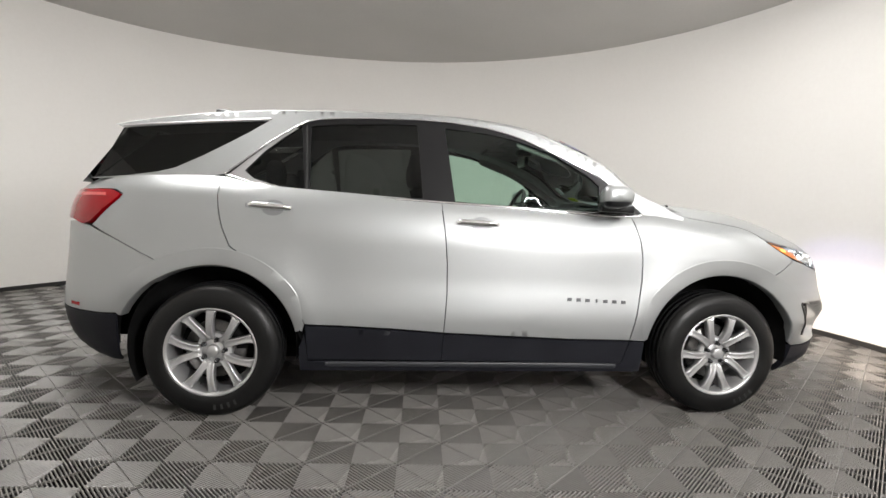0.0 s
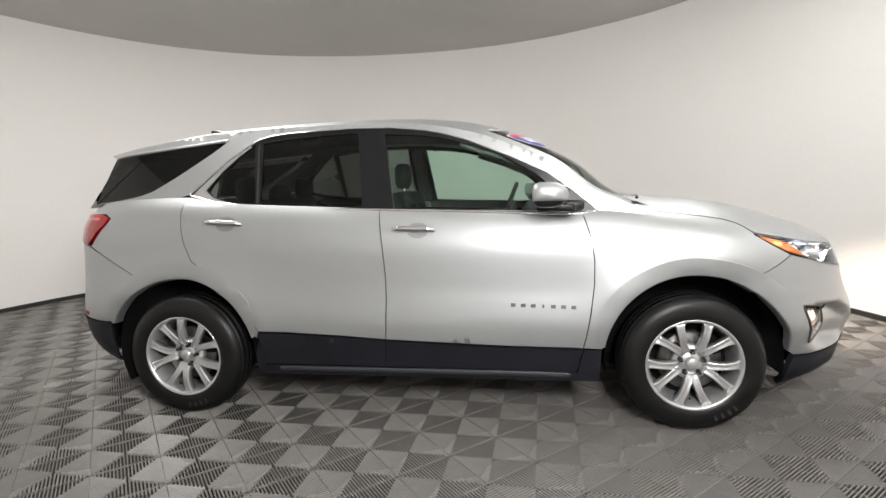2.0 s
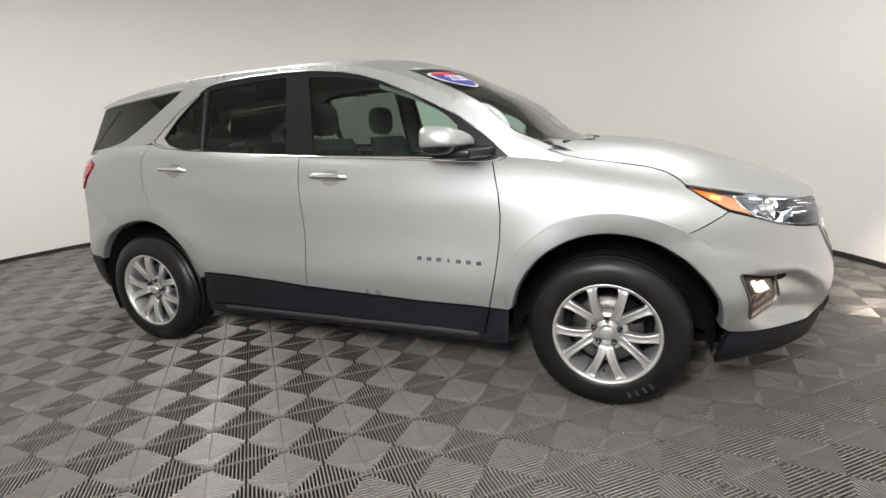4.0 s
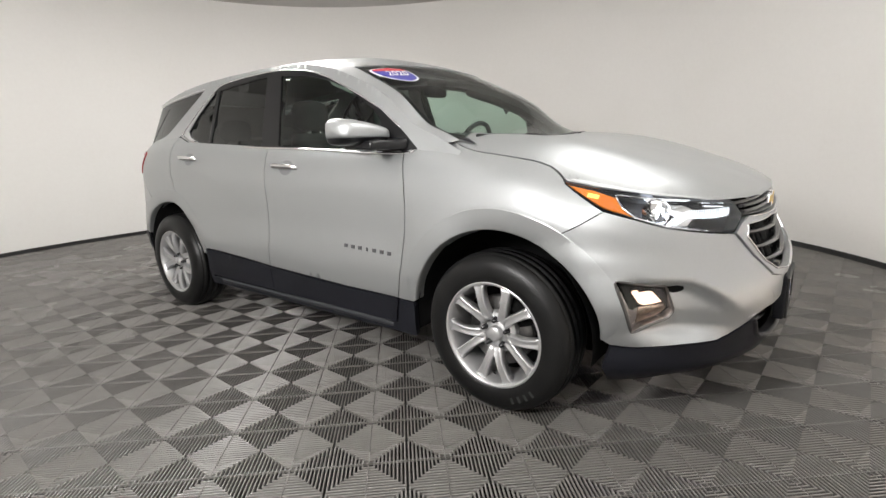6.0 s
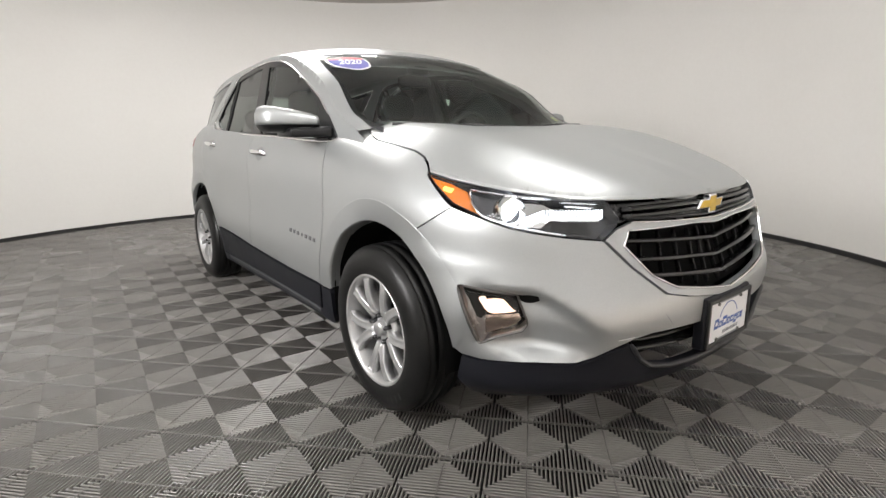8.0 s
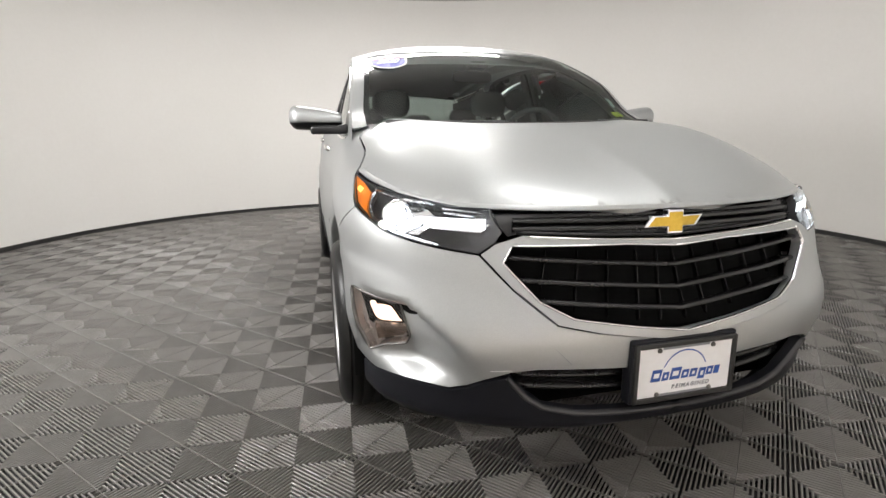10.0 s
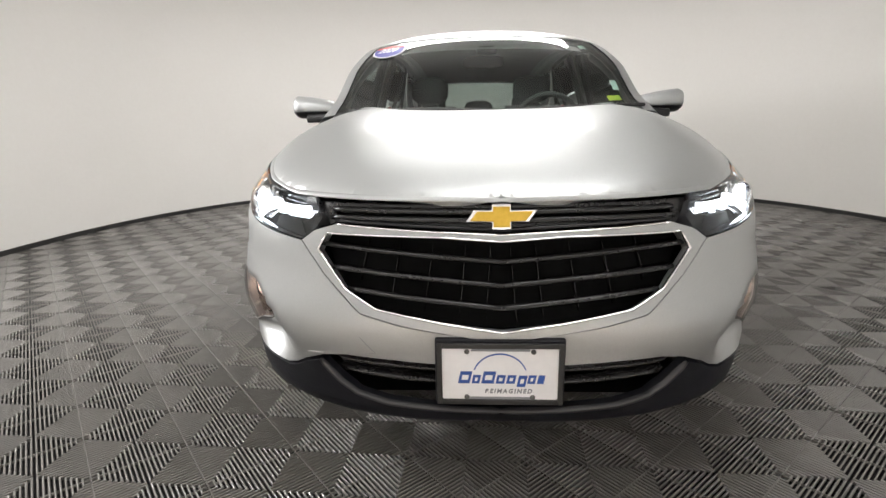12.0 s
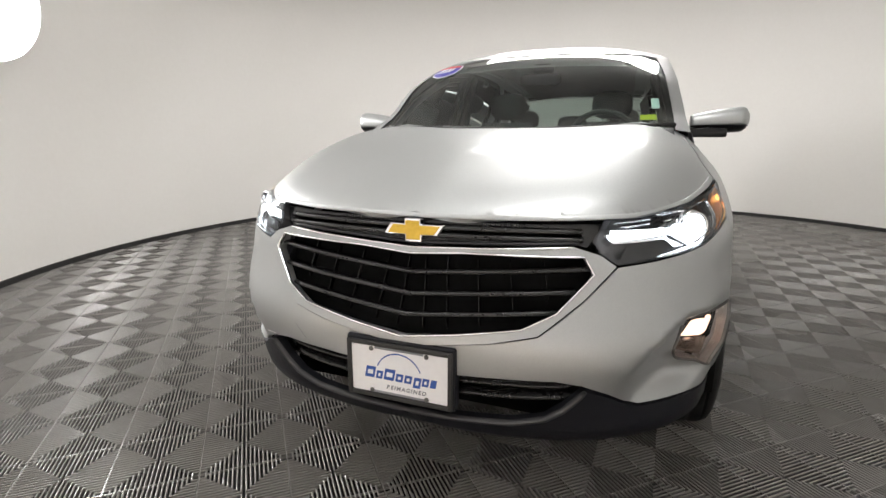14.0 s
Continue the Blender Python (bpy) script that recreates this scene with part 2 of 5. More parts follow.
ARC = smooth_curve((-2.0, 1.49), (-1.904, 1.512), (-1.676, 1.549), (-1.377, 1.585), (-1.078, 1.605), (-0.774, 1.613), (-0.465, 1.613), (-0.153, 1.604), (0.036, 1.586), (0.258, 1.542), (0.482, 1.465), (0.674, 1.377), (0.888, 1.219), (0.985, 1.178), (1.03, 1.158), (1.09, 1.128))


def narrow(x):
    return 1 - 0.16 * clamp((-1.0 - x) / 1.05, 0, 1.3) ** 2.2


LEAN = smooth_curve((-2.0, 0.38), (-1.1, 0.37), (0.2, 0.25), (1.1, 0.235))


def upper(x, z):
    """Right-hand side of the glasshouse."""
    y = (0.793 - LEAN(x) * (z - 1.10)) * narrow(x) - 0.012 * clamp((x - 0.65) / 0.3)
    return np.array((x, -y, z))


BOW = smooth_curve((-2.0, -0.10), (-1.2, -0.02), (-0.6, 0.0), (-0.1, 0.10), (0.25, 0.20), (0.6, 0.19), (1.085, 0.16))
CROWN = smooth_curve((-2.0, 0.05), (-1.0, 0.072), (-0.4, 0.075), (0.0, 0.066), (0.25, 0.036), (0.6, 0.0), (1.085, -0.026))


def canopy(x, t):
    """Roof and windscreen: x along the roof arc, t from -1 (right edge) to 1."""
    z = ARC(x)
    y = ((0.793 - LEAN(x) * (z - 1.10)) * narrow(x) - 0.012 * clamp((x - 0.65) / 0.3)) * t
    k = 1 - abs(t) ** 2.2
    return np.array((x + BOW(x) * (1 - abs(t) ** 4.5), y, z + CROWN(x) * k))


HOOD_Z = smooth_curve((1.0, 1.158), (1.14, 1.154), (1.3, 1.145), (1.5, 1.122), (1.7, 1.079), (1.9, 1.022), (2.1, 0.957), (2.19, 0.915), (2.212, 0.897))
RIDGE = smooth_curve((0.9, 0.012), (1.14, 0.012), (1.3, 0.015), (1.6, 0.015), (1.9, 0.008), (2.15, 0.0))


def edge_table():
    us = np.linspace(0.0, 2.635, 400)
    return np.array([lower(u, SHOULDER(u)) for u in us])


EDGE = edge_table()


def edge_y(x):
    """Half width and height of the body at its shoulder."""
    return -float(np.interp(x, EDGE[:, 0], EDGE[:, 1])), float(np.interp(x, EDGE[:, 0], EDGE[:, 2]))


def bonnet(x, t):
    """Top of the nose: t from -1 (right shoulder) to 1."""
    ye, ze = edge_y(x)
    zc = max(HOOD_Z(x), ze)
    ridge = 1.1 * RIDGE(x) * math.exp(-(((abs(t) - 0.70) / (0.12 if abs(t) > 0.70 else 0.26)) ** 2))
    foot = 0.018 * math.exp(-(((x - 1.0) / 0.16) ** 2)) * clamp((abs(t) - 0.5) / 0.25) * (1 - min(abs(t), 1.0) ** 14)
    return np.array((x, ye * t, ze + (zc - ze) * (1 - abs(t) ** 7.0) + ridge + foot))


def skin(u, q):
    """The side, which above the shoulder rolls over on to the top of the nose."""
    sh = SHOULDER(u)
    if q <= sh or u < 0.9:
        return lower(u, q)
    return bonnet(lower(u, sh)[0], -1 + (q - sh) / 0.8)


def rail(x, q):
    """Side of the glasshouse, which above the roof arc rolls over on to the roof."""
    top = ARC(x)
    if q <= top - 0.012:
        return upper(x, q)
    return canopy(x, -1 + max(q - top + 0.006, 0.0) / 0.6)


def roof(x, w):
    return canopy(x, w / 0.6)


def hood(x, y):
    """The top of the nose over the plan, with a faint crease along its middle."""
    ye, _ = edge_y(x)
    p = bonnet(x, clamp(y / max(ye, 0.02), -1.0, 1.0))
    crease = 0.006 * clamp((x - 1.5) / 0.5) * max(0.0, 1 - abs(y) / 0.10)
    return np.array((x, y, p[2] + crease))


# ---- car materials ----
def paint():
    m = material("silver_paint", (0.52, 0.52, 0.52), 0.4, 0.75, 0.3, 0.10)
    b = m.node_tree.nodes["Principled BSDF"]
    tc = m.node_tree.nodes.new("ShaderNodeTexCoord")
    flake = m.node_tree.nodes.new("ShaderNodeTexVoronoi")
    flake.inputs["Scale"].default_value = 900.0
    link(m, tc, "Object", flake, "Vector")
    haze = add(m, "ShaderNodeTexNoise", Scale=2.5, Detail=3.0)
    link(m, tc, "Object", haze, "Vector")
    ramp = m.node_tree.nodes.new("ShaderNodeValToRGB")
    ramp.color_ramp.elements[0].color, ramp.color_ramp.elements[1].color = (0.395, 0.408, 0.411, 1), (0.48, 0.494, 0.497, 1)
    link(m, flake, "Color", ramp, "Fac")
    link(m, ramp, "Color", b, "Base Color")
    mr = m.node_tree.nodes.new("ShaderNodeMapRange")
    mr.inputs["To Min"].default_value, mr.inputs["To Max"].default_value = 0.40, 0.48
    link(m, haze, "Fac", mr, "Value")
    link(m, mr, "Result", b, "Roughness")
    return m


PAINT = paint()
CHROME = material("chrome", (0.85, 0.85, 0.86), 0.08, 1.0)
SATIN = mottle(material("alloy", (0.6, 0.6, 0.6), 0.36, 0.75), (0.56, 0.56, 0.57), (0.64, 0.64, 0.64), 8, 120, 0.0, (0.30, 0.40))
CLADDING = mottle(material("black_cladding", (0.012, 0.012, 0.015), 0.5, spec=0.3), (0.007, 0.007, 0.010), (0.012, 0.013, 0.018), 5, 400, 0.12, (0.42, 0.56))
GLOSS_BLACK = material("gloss_black", (0.008, 0.008, 0.009), 0.3, 0.0, 0.15, 0.05, spec=0.35)
GRILLE = mottle(material("grille_black", (0.014, 0.014, 0.015), 0.3), (0.011, 0.011, 0.012), (0.018, 0.018, 0.019), 8, 90, 0.0, (0.14, 0.26))
DARK = mottle(material("under_black", (0.012, 0.012, 0.012), 0.9, spec=0.12), (0.004, 0.004, 0.004), (0.009, 0.009, 0.009), 6, 50)
RUBBER = mottle(material("tyre_rubber", (0.009, 0.009, 0.009), 0.5, spec=0.32), (0.005, 0.005, 0.005), (0.010, 0.010, 0.010), 9, 150, 0.1, (0.30, 0.50))
STEEL = mottle(material("brake_steel", (0.35, 0.34, 0.33), 0.4, 0.9), (0.10, 0.097, 0.093), (0.20, 0.195, 0.19), 10, 100)
RED_LENS = material("red_lens", (0.30, 0.002, 0.006), 0.10, 0.0, 0.3, 0.02, spec=0.2)
AMBER = material("amber_lens", (0.75, 0.22, 0.02), 0.15, 0.0, 1.0, 0.02)
AMBER_GLOW = material("amber_bulb", (0.9, 0.5, 0.1), 0.2, emit=(1.0, 0.55, 0.12), power=1.2)
LAMP_WHITE = material("headlamp_led", (0.9, 0.9, 0.9), 0.2, emit=(0.86, 0.93, 1.0), power=5.0)
DRL_WHITE = material("running_light", (0.9, 0.9, 0.9), 0.2, emit=(0.90, 0.95, 1.0), power=3.2)
FOG_GLOW = material("fog_bulb", (0.9, 0.8, 0.7), 0.2, emit=(1.0, 0.66, 0.50), power=1.1)
FOG_SHELL = mottle(material("fog_shell", (0.6, 0.56, 0.53), 0.3, 0.35), (0.5, 0.46, 0.44), (0.66, 0.62, 0.6), 40, 200, 0.0, (0.15, 0.35))
LAMP_GREY = material("lamp_bezel", (0.12, 0.12, 0.13), 0.25, 0.6)
GLASS_CLEAR = glass("lamp_glass", (0.97, 0.98, 0.99))
GLASS_FRONT = glass("window_glass", (0.68, 0.83, 0.75))
GLASS_SCREEN = glass("windscreen_glass", (0.72, 0.83, 0.78))
GLASS_DARK = glass("privacy_glass", (0.20, 0.22, 0.21))
MIRROR = material("mirror_glass", (0.9, 0.9, 0.9), 0.02, 1.0)
SEAT = mottle(material("seat_cloth", (0.03, 0.03, 0.032), 0.85), (0.022, 0.022, 0.024), (0.04, 0.04, 0.042), 7, 160, 0.15)
LINER = mottle(material("headliner", (0.32, 0.31, 0.3), 0.9), (0.28, 0.275, 0.265), (0.35, 0.34, 0.33), 5, 120)
INNER = mottle(material("inner_trim", (0.05, 0.05, 0.052), 0.6), (0.035, 0.035, 0.037), (0.06, 0.06, 0.063), 5, 90)
GOLD = mottle(material("gold_badge", (0.62, 0.42, 0.06), 0.3, 0.7), (0.52, 0.34, 0.04), (0.7, 0.48, 0.08), 12, 90)
WHITE = mottle(material("white_plastic", (0.8, 0.8, 0.8), 0.4), (0.76, 0.76, 0.77), (0.84, 0.84, 0.85), 6, 60)
BLUE = material("blue_print", (0.03, 0.09, 0.34), 0.45)
NAVY = material("sticker_blue", (0.05, 0.05, 0.32), 0.4)
RED = material("sticker_red", (0.55, 0.04, 0.06), 0.4)
LIME = material("sticker_yellow", (0.52, 0.6, 0.04), 0.5)
PALE = material("sticker_pale", (0.62, 0.72, 0.7), 0.5)
GREY = material("grey_print", (0.22, 0.23, 0.25), 0.5)


# ---- car mesh helpers ----
def dense(poly, step, closed=True):
    out = []
    n = len(poly)
    for i in range(n if closed else n - 1):
        a, b = poly[i], poly[(i + 1) % n]
        k = max(1, int(math.ceil(math.hypot(b[0] - a[0], b[1] - a[1]) / step)))
        out += [(a[0] + (b[0] - a[0]) * j / k, a[1] + (b[1] - a[1]) * j / k) for j in range(k)]
    if not closed:
        out.append(poly[-1])
    return out


def rounded(poly, rounds=2, keep=0.2):
    """Cuts the corners of an outline, to round it."""
    for _ in range(rounds):
        out = []
        for i in range(len(poly)):
            a, b = poly[i], poly[(i + 1) % len(poly)]
            out += [(a[0] + (b[0] - a[0]) * keep, a[1] + (b[1] - a[1]) * keep), (a[0] + (b[0] - a[0]) * (1 - keep), a[1] + (b[1] - a[1]) * (1 - keep))]
        poly = out
    return poly


def inside(p, poly):
    x, y = p
    hit = False
    for i in range(len(poly)):
        (x0, y0), (x1, y1) = poly[i - 1], poly[i]
        if (y0 > y) != (y1 > y) and x < (x1 - x0) * (y - y0) / (y1 - y0) + x0:
            hit = not hit
    return hit


def signed(poly):
    return sum(poly[i - 1][0] * poly[i][1] - poly[i][0] * poly[i - 1][1] for i in range(len(poly))) / 2


def shrink(poly, d):
    """Moves an outline (anticlockwise) inwards by d."""
    out, n = [], len(poly)
    for i in range(n):
        a, b = np.array(poly[i - 1]), np.array(poly[(i + 1) % n])
        t = b - a
        t = t / (np.linalg.norm(t) + 1e-12)
        out.append((poly[i][0] - t[1] * d, poly[i][1] + t[0] * d))
    return out


def normal_at(fn, u, v, h=1e-3):
    n = np.cross(fn(u + h, v) - fn(u - h, v), fn(u, v + h) - fn(u, v - h))
    return n / (np.linalg.norm(n) + 1e-12)


def sheet(fn, poly, holes=(), step=0.05, gap=0.0015, lip=0.012, off=0.0):
    """A panel cut to an outline on a surface, with its edges turned in."""
    def anti(p):
        return p if signed(p) > 0 else p[::-1]

    outer = shrink(dense(anti(list(poly)), step * 0.6), gap)
    rims = [outer] + [shrink(dense(anti(list(h)), step * 0.5), -gap)[::-1] for h in holes]
    pts, edges = [], []
    for r in rims:
        b = len(pts)
        pts += r
        edges += [(b + i, b + (i + 1) % len(r)) for i in range(len(r))]
    lo, hi = np.min(outer, axis=0), np.max(outer, axis=0)
    edge = np.array(pts)
    row = 0
    v = lo[1] + step / 2
    while v < hi[1]:
        u = lo[0] + (step / 2 if row % 2 else step)
        while u < hi[0]:
            p = (u, v)
            if inside(p, outer) and not any(inside(p, r) for r in rims[1:]) and np.min(np.hypot(edge[:, 0] - u, edge[:, 1] - v)) > step * 0.4:
                pts.append(p)
            u += step
        v += step * 0.866
        row += 1
    from mathutils.geometry import delaunay_2d_cdt
    res = delaunay_2d_cdt([Vector(p) for p in pts], edges, [], 0, 1e-6)
    co, tris = [tuple(p) for p in res[0]], res[2]
    keep = []
    for t in tris:
        c = (sum(co[i][0] for i in t) / 3, sum(co[i][1] for i in t) / 3)
        if inside(c, outer) and not any(inside(c, r) for r in rims[1:]):
            a = signed([co[i] for i in t])
            keep.append(tuple(t) if a > 0 else tuple(t[::-1]))
    nrm = [normal_at(fn, *p) for p in co]
    verts = [fn(*p) + n * off for p, n in zip(co, nrm)]
    for v in verts:
        # panels that meet on the car's middle line join there
        if abs(v[1]) < 0.005:
            v[1] = 0.0
    faces = list(keep)
    if lip:
        count = {}
        for t in keep:
            for i in range(3):
                e = (t[i], t[(i + 1) % 3])
                count[e] = 1
        ring = [e for e in count if (e[1], e[0]) not in count and not (verts[e[0]][1] == 0.0 and verts[e[1]][1] == 0.0)]
        # the lip gets vertices of its own, so that the panel's edge stays crisp
        high, low = {}, {}
        for i in {i for e in ring for i in e}:
            high[i] = len(verts)
            verts.append(verts[i])
            low[i] = len(verts)
            verts.append(verts[i] - nrm[i] * lip)
        for a, b in ring:
            faces.append((high[b], high[a], low[a], low[b]))
    return verts, faces


def flip(vf):
    return [np.array((v[0], -v[1], v[2])) for v in vf[0]], [f[::-1] for f in vf[1]]


def join(*vfs):
    verts, faces = [], []
    for v, f in vfs:
        b = len(verts)
        verts += list(v)
        faces += [tuple(i + b for i in q) for q in f]
    return verts, faces


def part(name, vf, mat, parent, label="", smooth=True, m=None):
    return put(name, mesh_of(name, vf[0], vf[1], mat, smooth), parent, label, m)


def pair(name, vf, mat, parent, label="", smooth=True):
    """The same part on both sides of the car."""
    return part(name, vf, mat, parent, label, smooth), part(name, flip(vf), mat, parent, label, smooth)


def whole(name, vf, mat, parent, label="", smooth=True):
    """A part that crosses the middle of the car."""
    vf = join(vf, flip(vf))
    ob = part(name, vf, mat, parent, label, smooth)
    bm = bmesh.new()
    bm.from_mesh(ob.data)
    bmesh.ops.remove_doubles(bm, verts=[v for v in bm.verts if abs(v.co.y) < 0.0005], dist=0.0008)
    bm.to_mesh(ob.data)
    bm.free()
    return ob


def strip(fn, path, wide, high, off=0.0, step=0.02):
    """A raised moulding along a line on a surface."""
    pts = dense(path, step, False)
    verts, faces = [], []
    for i, p in enumerate(pts):
        a, b = pts[max(i - 1, 0)], pts[min(i + 1, len(pts) - 1)]
        t = fn(*b) - fn(*a)
        t = t / (np.linalg.norm(t) + 1e-12)
        n = normal_at(fn, *p)
        s = np.cross(n, t)
        c = fn(*p) + n * off
        k = 1.0 if 0 < i < len(pts) - 1 else 0.6
        for w, h in ((-0.5, -0.4), (-0.46, 0.35), (-0.25, 0.9), (0.0, 1.0), (0.25, 0.9), (0.46, 0.35), (0.5, -0.4)):
            verts.append(c + s * w * wide * k + n * h * high * k)
    for i in range(len(pts) - 1):
        for j in range(6):
            b = i * 7 + j
            faces.append((b, b + 1, b + 8, b + 7))
    e = (len(pts) - 1) * 7
    faces += [tuple(range(7)), tuple(e + j for j in range(7))[::-1]]
    return verts, faces


def lathe(profile, steps=64, axis="y"):
    """Spins (radius, offset) pairs about the y axis."""
    verts, faces = [], []
    for i in range(steps):
        a = 2 * math.pi * i / steps
        for r, y in profile:
            verts.append(np.array((r * math.cos(a), y, r * math.sin(a))))
    n = len(profile)
    for i in range(steps):
        for j in range(n - 1):
            a, b = i * n + j, (i + 1) % steps * n + j
            faces.append((a, b, b + 1, a + 1))
    return verts, faces


def loft(rings, close=True, caps=True):
    """Skins a row of rings with equal numbers of points."""
    n = len(rings[0])
    verts = [np.array(p, float) for r in rings for p in r]
    faces = []
    for i in range(len(rings) - 1):
        for j in range(n if close else n - 1):
            a, b = i * n + j, i * n + (j + 1) % n
            faces.append((a, b, b + n, a + n))
    if caps and close:
        faces += [tuple(range(n))[::-1], tuple((len(rings) - 1) * n + j for j in range(n))]
    return verts, faces


def pillow(c, size, power=3.0, nu=20, nv=12, taper=0.0):
    """A soft-edged block: a superellipsoid."""
    rings = []
    for i in range(nv + 1):
        f = -math.pi / 2 + math.pi * i / nv
        sz, cz = math.sin(f), max(math.cos(f), 1e-4)
        ring = []
        for j in range(nu):
            a = 2 * math.pi * j / nu
            x, y = math.cos(a) * cz, math.sin(a) * cz
            r = (abs(x) ** power + abs(y) ** power + abs(sz) ** power) ** (-1 / power)
            k = 1 - taper * sz * r
            ring.append((c[0] + size[0] / 2 * x * r * k, c[1] + size[1] / 2 * y * r * k, c[2] + size[2] / 2 * sz * r))
        rings.append(ring)
    return loft(rings)


def tube(points, radius, sides=8):
    rings = []
    for i, p in enumerate(points):
        a, b = np.array(points[max(i - 1, 0)], float), np.array(points[min(i + 1, len(points) - 1)], float)
        t = (b - a) / (np.linalg.norm(b - a) + 1e-12)
        u = np.cross(t, (0.13, 0.21, 0.97))
        u = u / np.linalg.norm(u)
        v = np.cross(t, u)
        rings.append([np.array(p) + radius * (u * math.cos(2 * math.pi * j / sides) + v * math.sin(2 * math.pi * j / sides)) for j in range(sides)])
    return loft(rings)


def box(c, s):
    v = [np.array((c[0] + s[0] / 2 * a, c[1] + s[1] / 2 * b, c[2] + s[2] / 2 * d)) for a in (-1, 1) for b in (-1, 1) for d in (-1, 1)]
    return v, [(0, 1, 3, 2), (4, 6, 7, 5), (0, 4, 5, 1), (2, 3, 7, 6), (0, 2, 6, 4), (1, 5, 7, 3)]


def soft(ob, width=0.004, segments=2):
    mod = ob.modifiers.new("bevel", "BEVEL")
    mod.width, mod.segments, mod.limit_method = width, segments, "ANGLE"
    return ob


# ---- the car: body ----
car = thing("car", "silver SUV with black cladding and lit lamps on a tiled floor", "car")
ARCH_R, ARCH_Z = 0.43, 0.365


def arch(w, a0, a1, r=ARCH_R, n=26):
    return [(w + r * math.cos(radians(a0 + (a1 - a0) * i / n)), ARCH_Z + r * math.sin(radians(a0 + (a1 - a0) * i / n))) for i in range(n + 1)]


FRONT_EDGE = [(0.844, 1.097), (0.860, 1.046), (0.884, 0.956), (0.895, 0.864), (0.893, 0.741), (0.873, 0.587), (0.849, 0.461), (0.838, 0.419)]
MID_EDGE = [(-0.208, 1.138), (-0.204, 1.09), (-0.187, 0.958), (-0.174, 0.81), (-0.172, 0.662), (-0.178, 0.543), (-0.184, 0.453)]
REAR_EDGE = [(-1.336, 1.238), (-1.349, 1.211), (-1.352, 1.139), (-1.340, 1.069), (-1.316, 0.971), (-1.28, 0.886), (-1.18, 0.817), (-1.068, 0.737), (-0.983, 0.638), (-0.926, 0.537), (-0.902, 0.492)]
SEAM = [(1.553, 0.751), (1.658, 0.812), (1.756, 0.878)]


def arch_r(w, a):
    """The front opening draws closer to the tyre towards the bumper's foot."""
    return ARCH_R - (0.03 * clamp(1 - a / 63.5) if w > 0 else 0.0)


def near_arch(a0, a1, n=26):
    angles = [a0 + (a1 - a0) * i / n for i in range(n + 1)]
    return [(WHEEL_X + arch_r(1, a) * math.cos(radians(a)), ARCH_Z + arch_r(1, a) * math.sin(radians(a))) for a in angles]


def belt(u):
    return SHOULDER(u) + 0.006


# front fender, from the door to the bumper seam and over the shoulder to the hood
sh = SHOULDER
fender = FRONT_EDGE[::-1] + [(0.90, 1.125), (0.91, sh(0.91) + 0.2), (1.02, sh(1.02) + 0.2), (1.045, sh(1.045) + 0.13), (1.06, sh(1.06) + 0.097), (1.10, sh(1.10) + 0.069), (1.15, sh(1.15) + 0.053), (1.22, sh(1.22) + 0.043), (1.37, sh(1.37) + 0.046), (1.511, sh(1.511) + 0.046), (1.572, sh(1.572) + 0.034), (1.609, sh(1.609) + 0.016), (1.632, sh(1.632)), (1.64, 0.972), (1.695, 0.926)] + SEAM[::-1]
fender += [p for p in arch(WHEEL_X, 63.5, 173.5)] + [(0.925, 0.413)]
pair("front_fender", sheet(skin, fender, step=0.035, gap=0.0028), PAINT, car)
front_door = FRONT_EDGE + [(0.479, 0.424), (0.166, 0.437)] + MID_EDGE[::-1] + [(u, belt(u)) for u in (0.0, 0.2, 0.4, 0.6, 0.8)]
doors_f = pair("front_door", sheet(lower, front_door, step=0.038, gap=0.0028), PAINT, car)
rear_door = MID_EDGE + [(-0.437, 0.471), (-0.728, 0.486)] + REAR_EDGE[::-1] + [(-1.19, 1.205)] + [(u, belt(u)) for u in (-1.0, -0.8, -0.6, -0.4)]
doors_r = pair("rear_door", sheet(lower, rear_door, step=0.045, gap=0.0028), PAINT, car)
quarter = REAR_EDGE + [(-0.915, 0.45)] + arch(-WHEEL_X, 11, 118)[1:] + [(-1.585, 0.795), (-1.688, 0.846), (-1.806, 0.908), (-1.915, 0.967), (-1.81, 1.105), (-1.80, 1.129), (-1.85, 1.152), (-2.1, 1.148), (-2.25, 1.145), (-2.25, 1.185), (-2.04, 1.215), (-1.7, 1.235), (-1.45, 1.24)]
pair("quarter_panel", sheet(lower, quarter, step=0.045, gap=0.0028), PAINT, car)
rear_bumper = [(-1.585, 0.795), (-1.688, 0.846), (-1.806, 0.908), (-1.925, 0.965), (-2.04, 0.985), (-2.3, 0.965), (-2.635, 0.955), (-2.635, 0.53), (-1.84, 0.532), (-1.77, 0.535)] + arch(-WHEEL_X, 157, 118)[1:]
whole("rear_bumper", sheet(lower, rear_bumper, step=0.05), PAINT, car)
rear_low = [(-1.77, 0.53), (-1.84, 0.528), (-2.635, 0.525), (-2.635, 0.27), (-2.0, 0.27), (-1.80, 0.28), (-1.79, 0.36)]
whole("rear_cladding", sheet(lower, rear_low, step=0.05, off=0.004), CLADDING, car, "matt black plastic rear lower bumper")
tail_lamp = rounded([(-2.24, 1.142), (-1.86, 1.15), (-1.804, 1.13), (-1.812, 1.106), (-1.92, 0.985), (-1.958, 0.968), (-2.04, 0.99), (-2.24, 1.0)], 2, 0.12)
pair("tail_lamp", sheet(lower, tail_lamp, step=0.04, off=0.008, lip=0.03), RED_LENS, car, "glossy red tail lamp")
